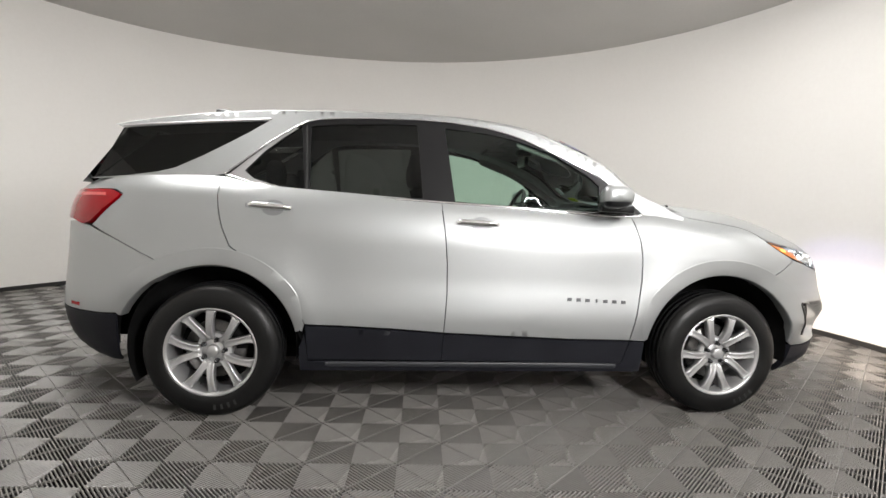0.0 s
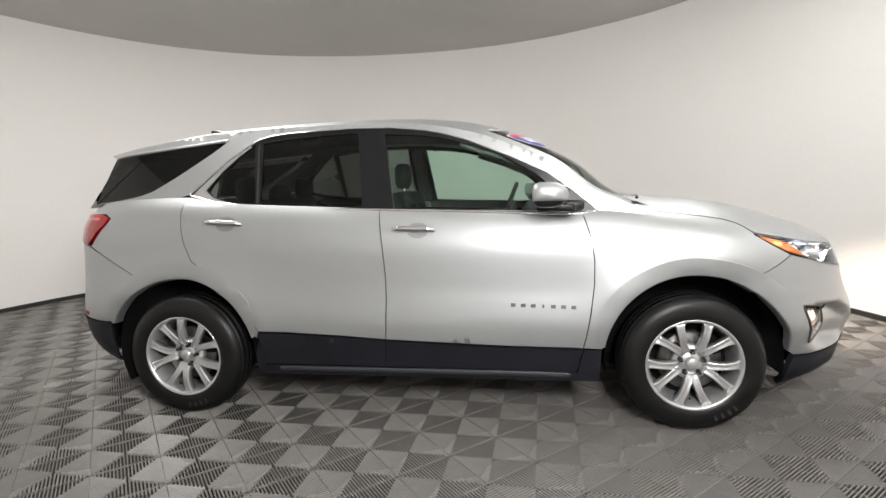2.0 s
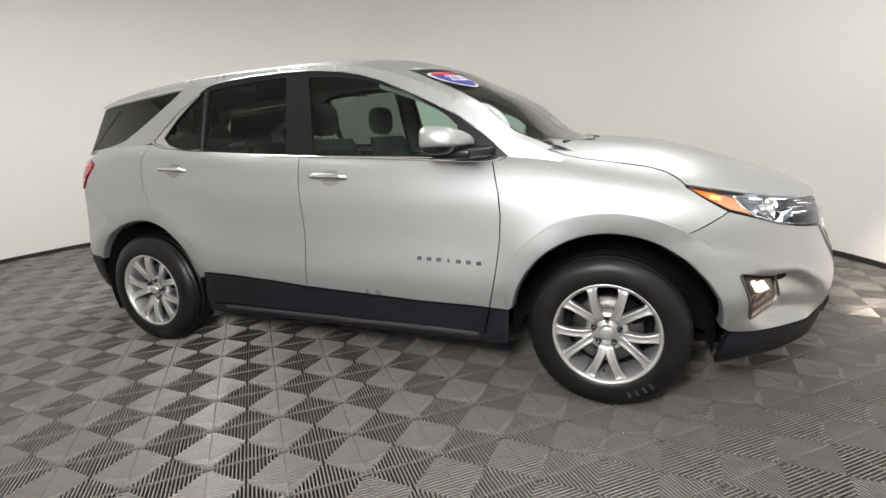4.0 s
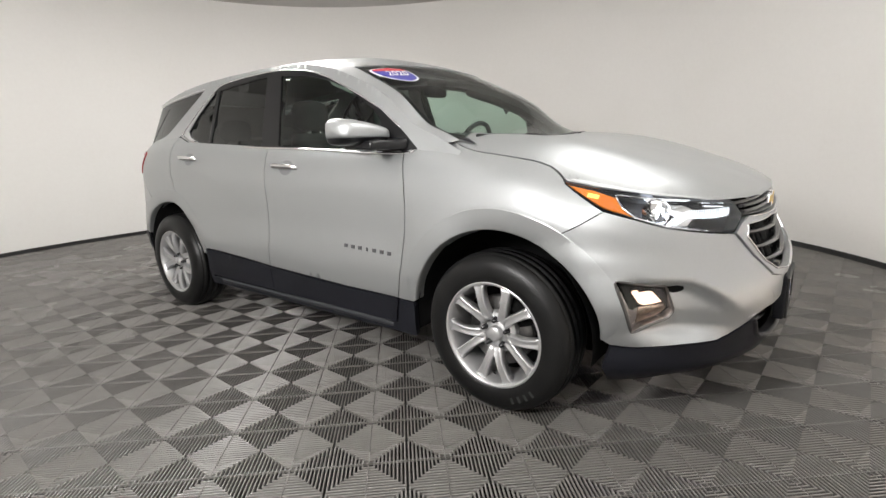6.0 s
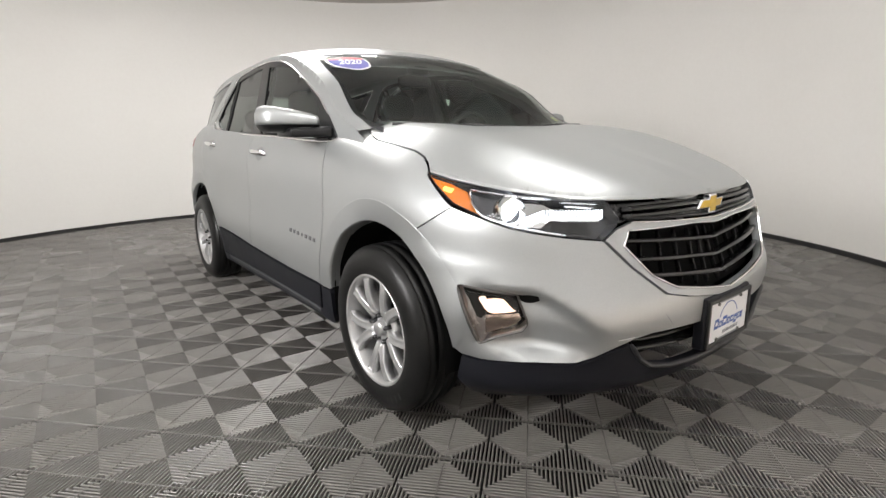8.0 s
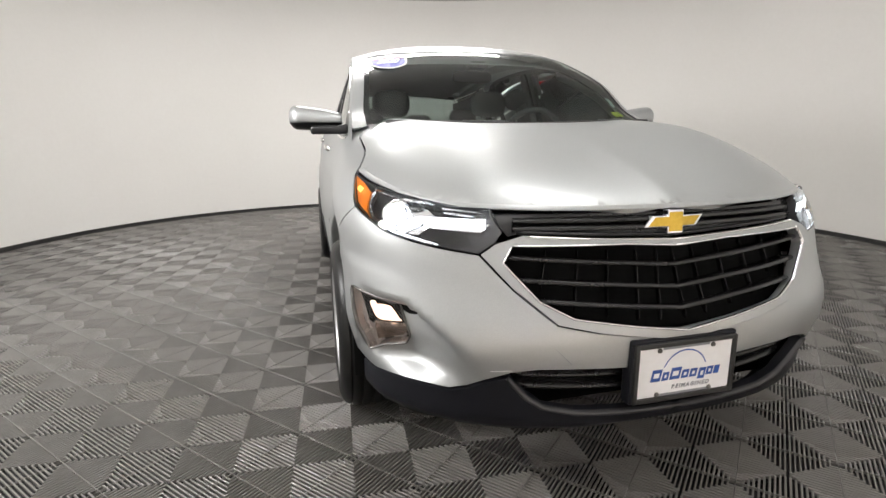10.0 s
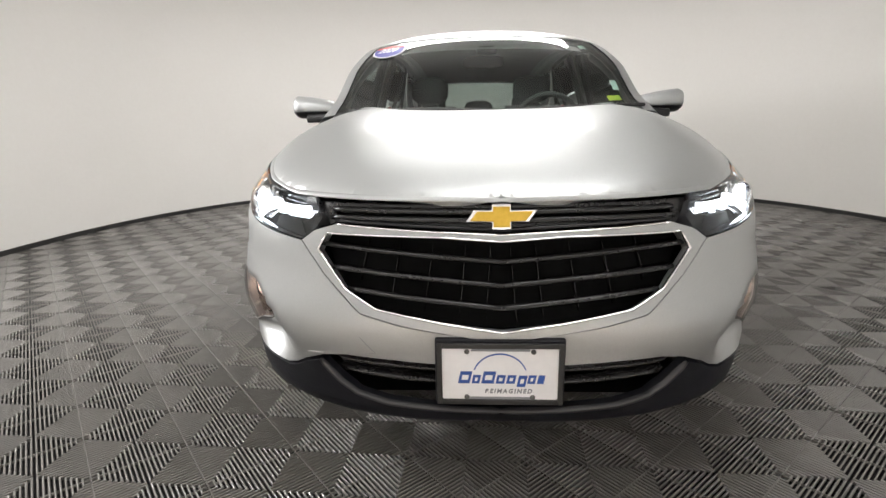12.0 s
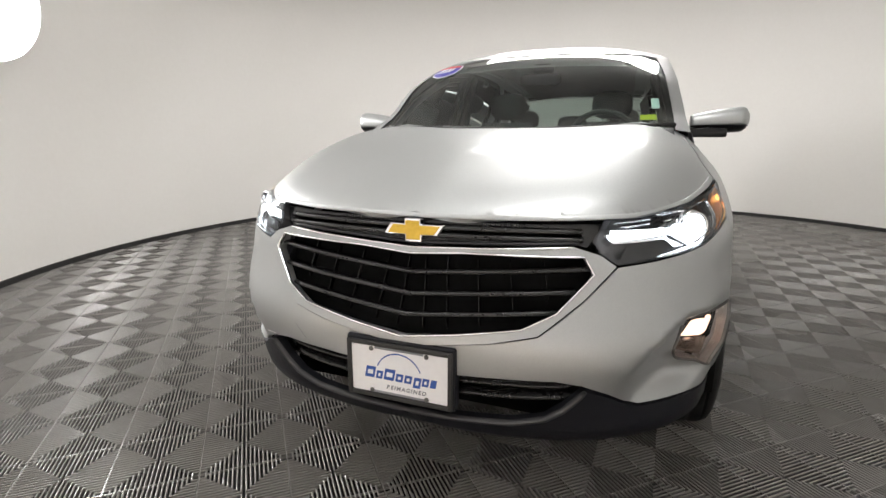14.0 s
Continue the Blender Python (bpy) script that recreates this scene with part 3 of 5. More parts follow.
for t in (sheet(lower, [(-2.2, 1.128), (-1.88, 1.132), (-1.87, 1.115), (-2.2, 1.105)], step=0.04, off=0.0095, lip=0.002),):
    pair("lamp_stripe", t, material("lamp_highlight", (0.7, 0.1, 0.1), 0.1, 0, 1), car)
pair("rear_reflector", sheet(lower, [(-2.02, 0.57), (-1.96, 0.57), (-1.96, 0.55), (-2.02, 0.55)], step=0.03, off=0.004, lip=0.004), RED_LENS, car, "small red reflector")
tailgate = [(-2.26, 1.185), (-2.635, 1.165), (-2.635, 0.965), (-2.26, 0.985)]
whole("tailgate", sheet(lower, tailgate, step=0.05), PAINT, car)

# black cladding along the doors and sills
low_f = [(0.838, 0.413), (0.479, 0.417), (0.166, 0.43), (-0.184, 0.447), (-0.19, 0.30), (0.806, 0.288)]
low_r = [(-0.184, 0.447), (-0.437, 0.464), (-0.728, 0.479), (-0.90, 0.487), (-0.888, 0.305), (-0.19, 0.30)]
for door, side in zip(doors_f, (1, -1)):
    s = sheet(lower, low_f, step=0.033, off=0.006, lip=0.02)
    part("door_cladding", s if side > 0 else flip(s), CLADDING, door, "matt black lower door cladding")
for door, side in zip(doors_r, (1, -1)):
    s = sheet(lower, low_r, step=0.033, off=0.006, lip=0.02)
    part("door_cladding", s if side > 0 else flip(s), CLADDING, door, "matt black lower door cladding")
sill = [(0.93, 0.409), (0.843, 0.413), (0.81, 0.284), (-0.886, 0.296), (-0.905, 0.445), (-0.935, 0.36), (-0.93, 0.24), (0.92, 0.235)]
pair("sill", sheet(lower, sill, step=0.05, off=0.001, lip=0.03), CLADDING, car, "matt black sill panel")
pair("sill_strip", strip(lower, [(-0.80, 0.278), (-0.2, 0.275), (0.5, 0.272), (0.78, 0.268)], 0.03, 0.006), material("sill_grey", (0.035, 0.037, 0.042), 0.45), car, "dull grey strip along the sill")


def arch_lip(w, a0, a1):
    """A flat body-coloured flare round the wheel opening, turned in at its edge."""
    rings = []
    for i in range(65):
        f = i / 64
        a = radians(a0 + (a1 - a0) * f)
        wide = 0.072 * clamp(min(f, 1 - f) / 0.16) ** 0.6 + 0.006
        ring = []
        R = arch_r(w, math.degrees(a))
        for r, o in ((R + wide + 0.003, 0.0002), (R + wide, 0.0010), (R + wide * 0.5, 0.0022), (R - 0.001, 0.0022), (R - 0.006, 0.0), (R - 0.009, -0.008), (R - 0.008, -0.05)):
            u, z = w + r * math.cos(a), ARCH_Z + r * math.sin(a)
            p = lower(u, max(z, 0.17))
            ring.append(p + normal_at(lower, u, max(z, 0.17)) * o)
        rings.append(ring)
    return loft(rings, False, False)


def arch_liner(w):
    rings = []
    for i in range(33):
        a = radians(-10 + (200 if w > 0 else 216) * i / 32)
        rings.append([(w + r * math.cos(a), y, ARCH_Z + r * math.sin(a)) for r, y in ((ARCH_R - 0.012, -0.86), (ARCH_R - 0.012, -0.6), (0.2, -0.58), (0.02, -0.58))])
    return loft(rings, False, False)


for w in (-WHEEL_X, WHEEL_X):
    for flare in pair("arch_flare", arch_lip(w, 6, 172) if w > 0 else arch_lip(w, 12, 158), PAINT, car):
        flare.data.set_sharp_from_angle(angle=radians(22))
    pair("arch_liner", arch_liner(w), DARK, car, "dark felt wheel arch liner")

# front bumper
bumper = SEAM + [(1.843, 0.850), (1.918, 0.823), (1.988, 0.808), (2.057, 0.796), (2.155, 0.782), (2.232, 0.694), (2.328, 0.606), (2.42, 0.580), (2.54, 0.557), (2.635, 0.540), (2.635, 0.469), (2.5, 0.474), (2.4, 0.481), (2.29, 0.486), (2.235, 0.476), (2.177, 0.448), (2.135, 0.419), (2.094, 0.403), (1.995, 0.401), (1.843, 0.386), (1.785, 0.386)] + near_arch(3, 63.5)[1:-1]
FOG = rounded([(1.781, 0.640), (1.848, 0.630), (1.94, 0.617), (1.972, 0.517), (1.957, 0.489), (1.893, 0.472), (1.839, 0.440)], 2, 0.1)
whole("front_bumper", sheet(lower, bumper, [FOG], step=0.020), PAINT, car)
low_front = [(1.785, 0.381), (1.843, 0.381), (1.995, 0.396), (2.094, 0.398), (2.135, 0.414), (2.177, 0.443), (2.225, 0.462), (2.245, 0.43), (2.265, 0.40), (2.30, 0.37), (2.375, 0.35), (2.49, 0.343), (2.635, 0.340), (2.635, 0.25), (2.1, 0.235), (1.80, 0.21), (1.765, 0.29)]
whole("front_cladding", sheet(lower, low_front, step=0.04, off=0.004, lip=0.03), CLADDING, car, "matt black lower front bumper")
whole("intake_lip", strip(lower, [(2.225, 0.462), (2.245, 0.43), (2.265, 0.398), (2.30, 0.367), (2.375, 0.347), (2.49, 0.340), (2.635, 0.337)], 0.016, 0.01, 0.004), material("lip_grey", (0.035, 0.035, 0.038), 0.4), car, "dark grey intake lip")
whole("intake_back", sheet(lower, [(2.16, 0.50), (2.635, 0.50), (2.635, 0.33), (2.2, 0.33)], step=0.06, off=-0.11, lip=0.0), DARK, car)
for zz in (0.445, 0.405):
    whole("intake_slat", strip(lower, [(2.24, zz), (2.635, zz - 0.01)], 0.022, 0.03, -0.06), GRILLE, car)
part("bumper_scratch", strip(lower, [(2.19, 0.478), (2.235, 0.483)], 0.003, 0.0006, 0.0005), WHITE, car)
part("tow_cover", strip(lower, [(2.325, 0.545), (2.36, 0.50), (2.345, 0.497)], 0.002, 0.0004, 0.0004), GREY, car)

# grille
surround = [(2.158, 0.783), (2.233, 0.695), (2.328, 0.607), (2.42, 0.581), (2.54, 0.558), (2.635, 0.541), (2.635, 0.569), (2.504, 0.591), (2.362, 0.620), (2.288, 0.664), (2.208, 0.762), (2.226, 0.806), (2.49, 0.801), (2.635, 0.789), (2.635, 0.809), (2.39, 0.823), (2.25, 0.834), (2.19, 0.812)]
whole("grille_surround", sheet(lower, surround, step=0.022, off=0.006, lip=0.03), PAINT, car, "silver surround of the grille")
opening = [(2.635, 0.569), (2.504, 0.591), (2.362, 0.620), (2.288, 0.664), (2.208, 0.762), (2.226, 0.806), (2.49, 0.801), (2.635, 0.789)]
for line in (opening[:6], opening[5:]):
    whole("grille_trim", strip(lower, line, 0.007, 0.006, 0.006), CHROME, car, "chrome grille trim")
whole("grille_trim", strip(lower, [(2.25, 0.83), (2.39, 0.820), (2.635, 0.806)], 0.006, 0.005, 0.006), CHROME, car, "chrome grille trim")
whole("grille_back", sheet(lower, [(2.18, 0.82), (2.635, 0.80), (2.635, 0.555), (2.33, 0.60), (2.24, 0.68)], step=0.06, off=-0.06, lip=0.0), DARK, car)


def slat(za, zb, u0, deep=0.05):
    pts = dense([(u0, zb), (2.635, za)], 0.03, False)
    rings = []
    for u, z in pts:
        n, p = normal_at(lower, u, z), lower(u, z)
        rings.append([p + n * o + np.array((0, 0, h)) for o, h in ((-deep, 0.010), (-0.012, 0.004), (-0.004, -0.003), (-0.006, -0.009), (-0.016, -0.011), (-deep, -0.004))])
    return loft(rings)


for za, zb, u0 in ((0.742, 0.781, 2.210), (0.684, 0.722, 2.245), (0.630, 0.670, 2.288)):
    whole("grille_slat", slat(za, zb, u0), GRILLE, car, "gloss black grille bar")
for u, z0, z1 in ((2.30, 0.69, 0.80), (2.38, 0.64, 0.795), (2.46, 0.62, 0.79), (2.54, 0.60, 0.785), (2.6, 0.59, 0.785)):
    pair("grille_fin", strip(lower, [(u, z0), (u + 0.012, z1)], 0.004, 0.012, -0.056), GRILLE, car)
upper_grille = [(2.165, 0.902), (2.4, 0.893), (2.635, 0.888), (2.635, 0.812), (2.39, 0.826), (2.25, 0.837), (2.215, 0.83)]
whole("upper_grille", sheet(lower, upper_grille, step=0.04, off=-0.022, lip=0.0), GRILLE, car, "gloss black upper grille")
for za, zb in ((0.868, 0.874), (0.846, 0.853)):
    whole("upper_slat", slat(za, zb, 2.225, 0.024), GRILLE, car, "gloss black grille bar")
whole("grille_rim", strip(lower, [(2.235, 0.842), (2.29, 0.838), (2.40, 0.832), (2.635, 0.82)], 0.012, 0.012, -0.016), GLOSS_BLACK, car)

# badge: a gold bar and a shorter upright block with a chrome rim, as plain shapes
BADGE = [(-0.094, -0.016), (-0.024, -0.016), (-0.024, -0.035), (0.026, -0.035), (0.026, -0.016), (0.072, -0.016), (0.094, 0.016), (0.024, 0.016), (0.024, 0.032), (-0.026, 0.032), (-0.026, 0.016), (-0.072, 0.016)]


def extrude(outline, x, thick, cy=0.0, cz=0.0, k=1.0):
    n = len(outline)
    v = [np.array((x + d - 0.10 * abs(a * k), cy + a * k, cz + b * k)) for d in (0, thick) for a, b in outline]
    f = [tuple(range(n)), tuple(range(n, 2 * n))[::-1]] if thick < 0 else [tuple(range(n))[::-1], tuple(range(n, 2 * n))]
    return v, f + [(i, (i + 1) % n, n + (i + 1) % n, n + i) for i in range(n)]


badge = soft(part("badge_rim", extrude(BADGE, 2.212, 0.024, 0, 0.855, 1.0), CHROME, car, "chrome rim of the grille badge", False), 0.003)
soft(part("badge_face", extrude([(a * 0.9, b * 0.84) for a, b in BADGE], 2.23, 0.0075, 0, 0.855, 0.97), GOLD, badge, "gold badge face", False), 0.002)

# hood
hood_line = [(1.13, 0.0), (1.12, -0.3), (1.09, -0.5), (1.04, -0.60), (1.03, -0.66), (1.063, -0.703), (1.10, -0.728), (1.15, -0.744), (1.22, -0.754), (1.37, -0.751), (1.511, -0.751), (1.572, -0.763), (1.609, -0.781), (1.632, -0.797)]
hood_poly = [(x, w / 0.8 * edge_y(x)[0]) for x, w in hood_line]
for u in (1.66, 1.7, 1.76, 1.82, 1.88, 1.94, 2.0, 2.06, 2.12, 2.18, 2.24, 2.3, 2.36, 2.42, 2.48, 2.54, 2.60, 2.635):
    p = lower(u, sh(u))
    hood_poly.append((p[0] - 0.0008, p[1] + 0.0005 if u < 2.63 else 0.0))
whole("hood", sheet(hood, hood_poly, step=0.019, gap=0.0, lip=0.022), PAINT, car)
# the hood's turned-down front edge
edge_line = [(1.635, sh(1.635)), (1.75, sh(1.75)), (1.9, sh(1.9)), (2.1, sh(2.1)), (2.3, sh(2.3)), (2.45, sh(2.45)), (2.635, sh(2.635))]
whole("hood_bead", strip(lower, [(u, sh(u) - 0.001) for u in (1.66, 1.75, 1.9, 2.1, 2.3, 2.45, 2.635)], 0.016, 0.0016, 0.0006), PAINT, car)
edge_poly = [(u, z + 0.001) for u, z in edge_line] + [(2.635, 0.891), (2.4, 0.895), (2.172, 0.905), (2.069, 0.921), (1.992, 0.929), (1.913, 0.937), (1.829, 0.946), (1.734, 0.962), (1.645, 0.982)]
whole("hood_edge", sheet(lower, edge_poly, step=0.03, gap=0.0, lip=0.01), PAINT, car)

# roof, pillars and glass
whole("roof", sheet(roof, [(0.285, -0.538), (0.28, -0.3), (0.27, 0.0), (-1.9, 0.0), (-1.93, -0.3), (-1.90, -0.564), (-1.2, -0.564), (-0.4, -0.564), (0.0, -0.562), (0.12, -0.556)], step=0.045, gap=0.0, lip=0.01), PAINT, car)
DLO_TOP = [(0.915, 1.112), (0.855, 1.165), (0.796, 1.214), (0.671, 1.304), (0.480, 1.398), (0.257, 1.494), (0.135, 1.532), (0.035, 1.554), (-0.153, 1.578), (-0.340, 1.586), (-0.6, 1.584), (-0.772, 1.576), (-0.875, 1.567), (-0.94, 1.551), (-0.995, 1.521), (-1.123, 1.435), (-1.231, 1.344), (-1.336, 1.252)]
DLO_LOW = [(-1.30, 1.238), (-1.19, 1.206), (-0.912, 1.172), (-0.454, 1.150), (-0.212, 1.141), (0.157, 1.128), (0.597, 1.102), (0.757, 1.096), (0.88, 1.098)]
QG = [(-2.045, 1.21), (-1.92, 1.486), (-1.52, 1.518), (-1.143, 1.547), (-1.245, 1.476), (-1.355, 1.409), (-1.467, 1.344), (-1.606, 1.274), (-1.70, 1.25), (-1.85, 1.228)]
arc_line = [(x, ARC(x) + d) for x, d in ((-1.92, 0.028), (-1.6, 0.028), (-1.2, 0.028), (-0.8, 0.028), (-0.4, 0.028), (0.0, 0.030), (0.12, 0.036), (0.285, 0.053), (0.5, 0.038), (0.75, 0.033), (0.9, 0.031), (1.02, 0.035), (1.055, 0.037))]
side_top = [(-1.955 + 3.035 * i / 60, ARC(-1.955 + 3.035 * i / 60)) for i in range(61)]
side_poly = DLO_TOP + [(-1.40, 1.238), (-1.65, 1.23), (-2.07, 1.205)] + QG[:1] + QG[:0:-1] + side_top + [(1.16, 1.097), (1.15, 1.075), (0.96, 1.085)]
pair("roof_side", sheet(upper, side_poly, step=0.026, gap=0.0, lip=0.0), PAINT, car)
rail_poly = [(x, -0.6) for x, z in side_top] + [(x, -0.6 + q - ARC(x) + 0.009) for x, q in arc_line[::-1]] + [(-1.955, -0.566)]
pair("roof_rail", sheet(roof, rail_poly, step=0.016, gap=0.0, lip=0.0), PAINT, car)
glass_f = [(-0.191, 1.546), (0.004, 1.529), (0.12, 1.511), (0.225, 1.487), (0.416, 1.420), (0.606, 1.311), (0.668, 1.257), (0.664, 1.110), (0.47, 1.116), (0.157, 1.132), (-0.133, 1.148)]
glass_r = [(-0.917, 1.530), (-0.771, 1.546), (-0.5, 1.558), (-0.346, 1.559), (-0.309, 1.158), (-0.454, 1.162), (-0.902, 1.182)]
glass_s = [(-1.235, 1.272), (-1.151, 1.373), (-1.045, 1.466), (-0.968, 1.530), (-0.934, 1.19), (-1.074, 1.203), (-1.193, 1.236)]
frame_poly = DLO_TOP + DLO_LOW
for s, parent_pair in ((1, 0), (-1, 1)):
    def hand(vf):
        return vf if s > 0 else flip(vf)
    side_frame = part("window_frame", hand(sheet(upper, frame_poly, [glass_f, glass_r, glass_s], step=0.05, gap=0.001, lip=0.02, off=-0.004)), GLOSS_BLACK, car, "gloss black window frame and pillars")
    part("front_window", hand(sheet(upper, glass_f, step=0.06, gap=-0.002, lip=0.0, off=-0.010)), GLASS_FRONT, side_frame, "lightly green tinted window glass")
    part("rear_window", hand(sheet(upper, glass_r, step=0.06, gap=-0.002, lip=0.0, off=-0.010)), GLASS_DARK, side_frame, "dark privacy glass")
    part("corner_window", hand(sheet(upper, glass_s, step=0.06, gap=-0.002, lip=0.0, off=-0.010)), GLASS_DARK, side_frame, "dark privacy glass")
    part("window_divider", hand(strip(upper, [(-0.942, 1.532), (-0.918, 1.188)], 0.012, 0.004, -0.002)), BLACK_TRIM, side_frame)
pair("quarter_window", sheet(upper, QG, step=0.05, gap=0.002, lip=0.01, off=-0.002), glass("quarter_glass", (0.10, 0.10, 0.10)), car, "dark tinted rear quarter glass")
pair("quarter_back", sheet(upper, QG, step=0.08, gap=0.03, lip=0.0, off=-0.05), INNER, car)
pair("quarter_trim", strip(upper, [(-1.93, 1.494), (-1.52, 1.526), (-1.13, 1.556)], 0.014, 0.006, 0.0), SATIN, car, "bright strip over the rear quarter glass")
pair("quarter_joint", strip(upper, [(-2.03, 1.21), (-1.72, 1.46)], 0.006, 0.002, -0.002), DARK, car)
pair("belt_trim", strip(upper, [(-1.34, 1.246), (-1.19, 1.203), (-0.912, 1.169), (-0.454, 1.147), (-0.212, 1.138), (0.157, 1.124), (0.597, 1.098), (0.757, 1.092), (0.88, 1.094), (0.912, 1.108)], 0.016, 0.009, 0.0), CHROME, car, "chrome strip under the windows")
pair("window_trim", strip(upper, [(-1.34, 1.252)] + DLO_TOP[::-1][1:-2], 0.009, 0.006, 0.0), CHROME, car, "thin chrome window strip")
pair("corner_trim", sheet(upper, [(-1.325, 1.25), (-1.233, 1.335), (-1.123, 1.431), (-0.996, 1.518), (-0.981, 1.511), (-1.047, 1.464), (-1.151, 1.375), (-1.24, 1.272), (-1.19, 1.232), (-1.07, 1.199), (-1.19, 1.208)], step=0.03, gap=0.003, lip=0.004, off=0.001), SATIN, car, "satin silver corner of the window frame")
SCREEN = [(0.285, -0.54), (0.28, -0.3), (0.27, 0.0), (1.05, 0.0), (1.05, -0.3), (1.045, -0.5), (1.02, -0.558), (0.9, -0.562), (0.75, -0.56), (0.5, -0.555)]
screen = whole("windscreen", sheet(roof, SCREEN, step=0.06, gap=0.0, lip=0.0, off=-0.004), GLASS_SCREEN, car, "greenish laminated windscreen")


frit = SCREEN[:3] + [(0.315, 0.0), (0.31, -0.3), (0.325, -0.515), (0.5, -0.534), (0.75, -0.541), (0.96, -0.538), (1.005, -0.48), (1.02, -0.3), (1.022, 0.0)] + SCREEN[3:]
whole("screen_border", sheet(roof, frit, step=0.03, gap=0.0, lip=0.0, off=-0.008), GLOSS_BLACK, screen, "black border of the windscreen")


def back_light(u, v):
    # u across, v down the slope
    return np.array((-1.86 - 0.26 * v - 0.05 * (1 - (u / 0.62) ** 2), u, 1.52 - 0.34 * v))


whole("rear_screen", sheet(back_light, [(-0.56, 0.02), (0.0, 0.02), (0.0, 0.98), (-0.60, 0.98)], step=0.08, gap=0.0, lip=0.0), glass("rear_glass", (0.30, 0.33, 0.32)), car, "dark tinted rear window")
whole("rear_spoiler", sheet(lambda u, v: np.array((-1.77 - 0.13 * v - 0.03 * (1 - (u / 0.6) ** 2), u, 1.535 - 0.035 * v + 0.04 * (1 - (u / 0.6) ** 2))), [(-0.57, -0.1), (0.0, -0.1), (0.0, 1.0), (-0.55, 1.0)], step=0.08, gap=0.0, lip=0.03), PAINT, car)
soft(part("antenna", loft([[(-1.63 + a * k, b * k, 1.655 + h) for a, b in ((0, -0.02), (0.10, -0.022), (0.16, 0.0), (0.10, 0.022), (0, 0.02))] for h, k in ((0, 1.0), (0.03, 0.75), (0.045, 0.35))]), GLOSS_BLACK, car, "black roof antenna fin"), 0.004)

# ---- the car: lamps, wheels, mirrors, fittings ----
LAMP = [(1.635, 0.978), (1.734, 0.957), (1.829, 0.942), (1.913, 0.933), (1.992, 0.925), (2.069, 0.917), (2.172, 0.901), (2.205, 0.845), (2.19, 0.816), (2.155, 0.786), (2.057, 0.799), (1.988, 0.811), (1.918, 0.826), (1.843, 0.853), (1.756, 0.887), (1.697, 0.928)]


def bowl(fn, poly, deep):
    """The sides of a lamp's housing: the outline carried inwards."""
    pts = dense(poly, 0.03)
    rings = []
    for k in (0.0, 0.5, 1.0):
        rings.append([fn(*p) - normal_at(fn, *p) * deep * k for p in pts])
    return loft(rings, True, False)


def light_steps(*arms):
    """Stepped light guides: the first half of the faces looks ahead, the second aside."""
    verts, treads, risers = [], [], []
    for p0, p1, w0, w1 in arms:
        n = 20
        for i in range(n + 1):
            f = i / n
            u, z, h = p0[0] + (p1[0] - p0[0]) * f, p0[1] + (p1[1] - p0[1]) * f, (w0 + (w1 - w0) * f) / 2
            p = lower(u, z) - normal_at(lower, u, z) * 0.012
            if i:
                verts += [np.array((old[0], p[1], z - h)), np.array((old[0], p[1], z + h))]
                k = len(verts)
                treads.append((k - 4, k - 2, k - 1, k - 3))
                risers.append((k - 2, k, k + 1, k - 1))
            verts += [np.array((p[0], p[1], z - h)), np.array((p[0], p[1], z + h))]
            old = p
    return (verts, treads + risers), len(treads)


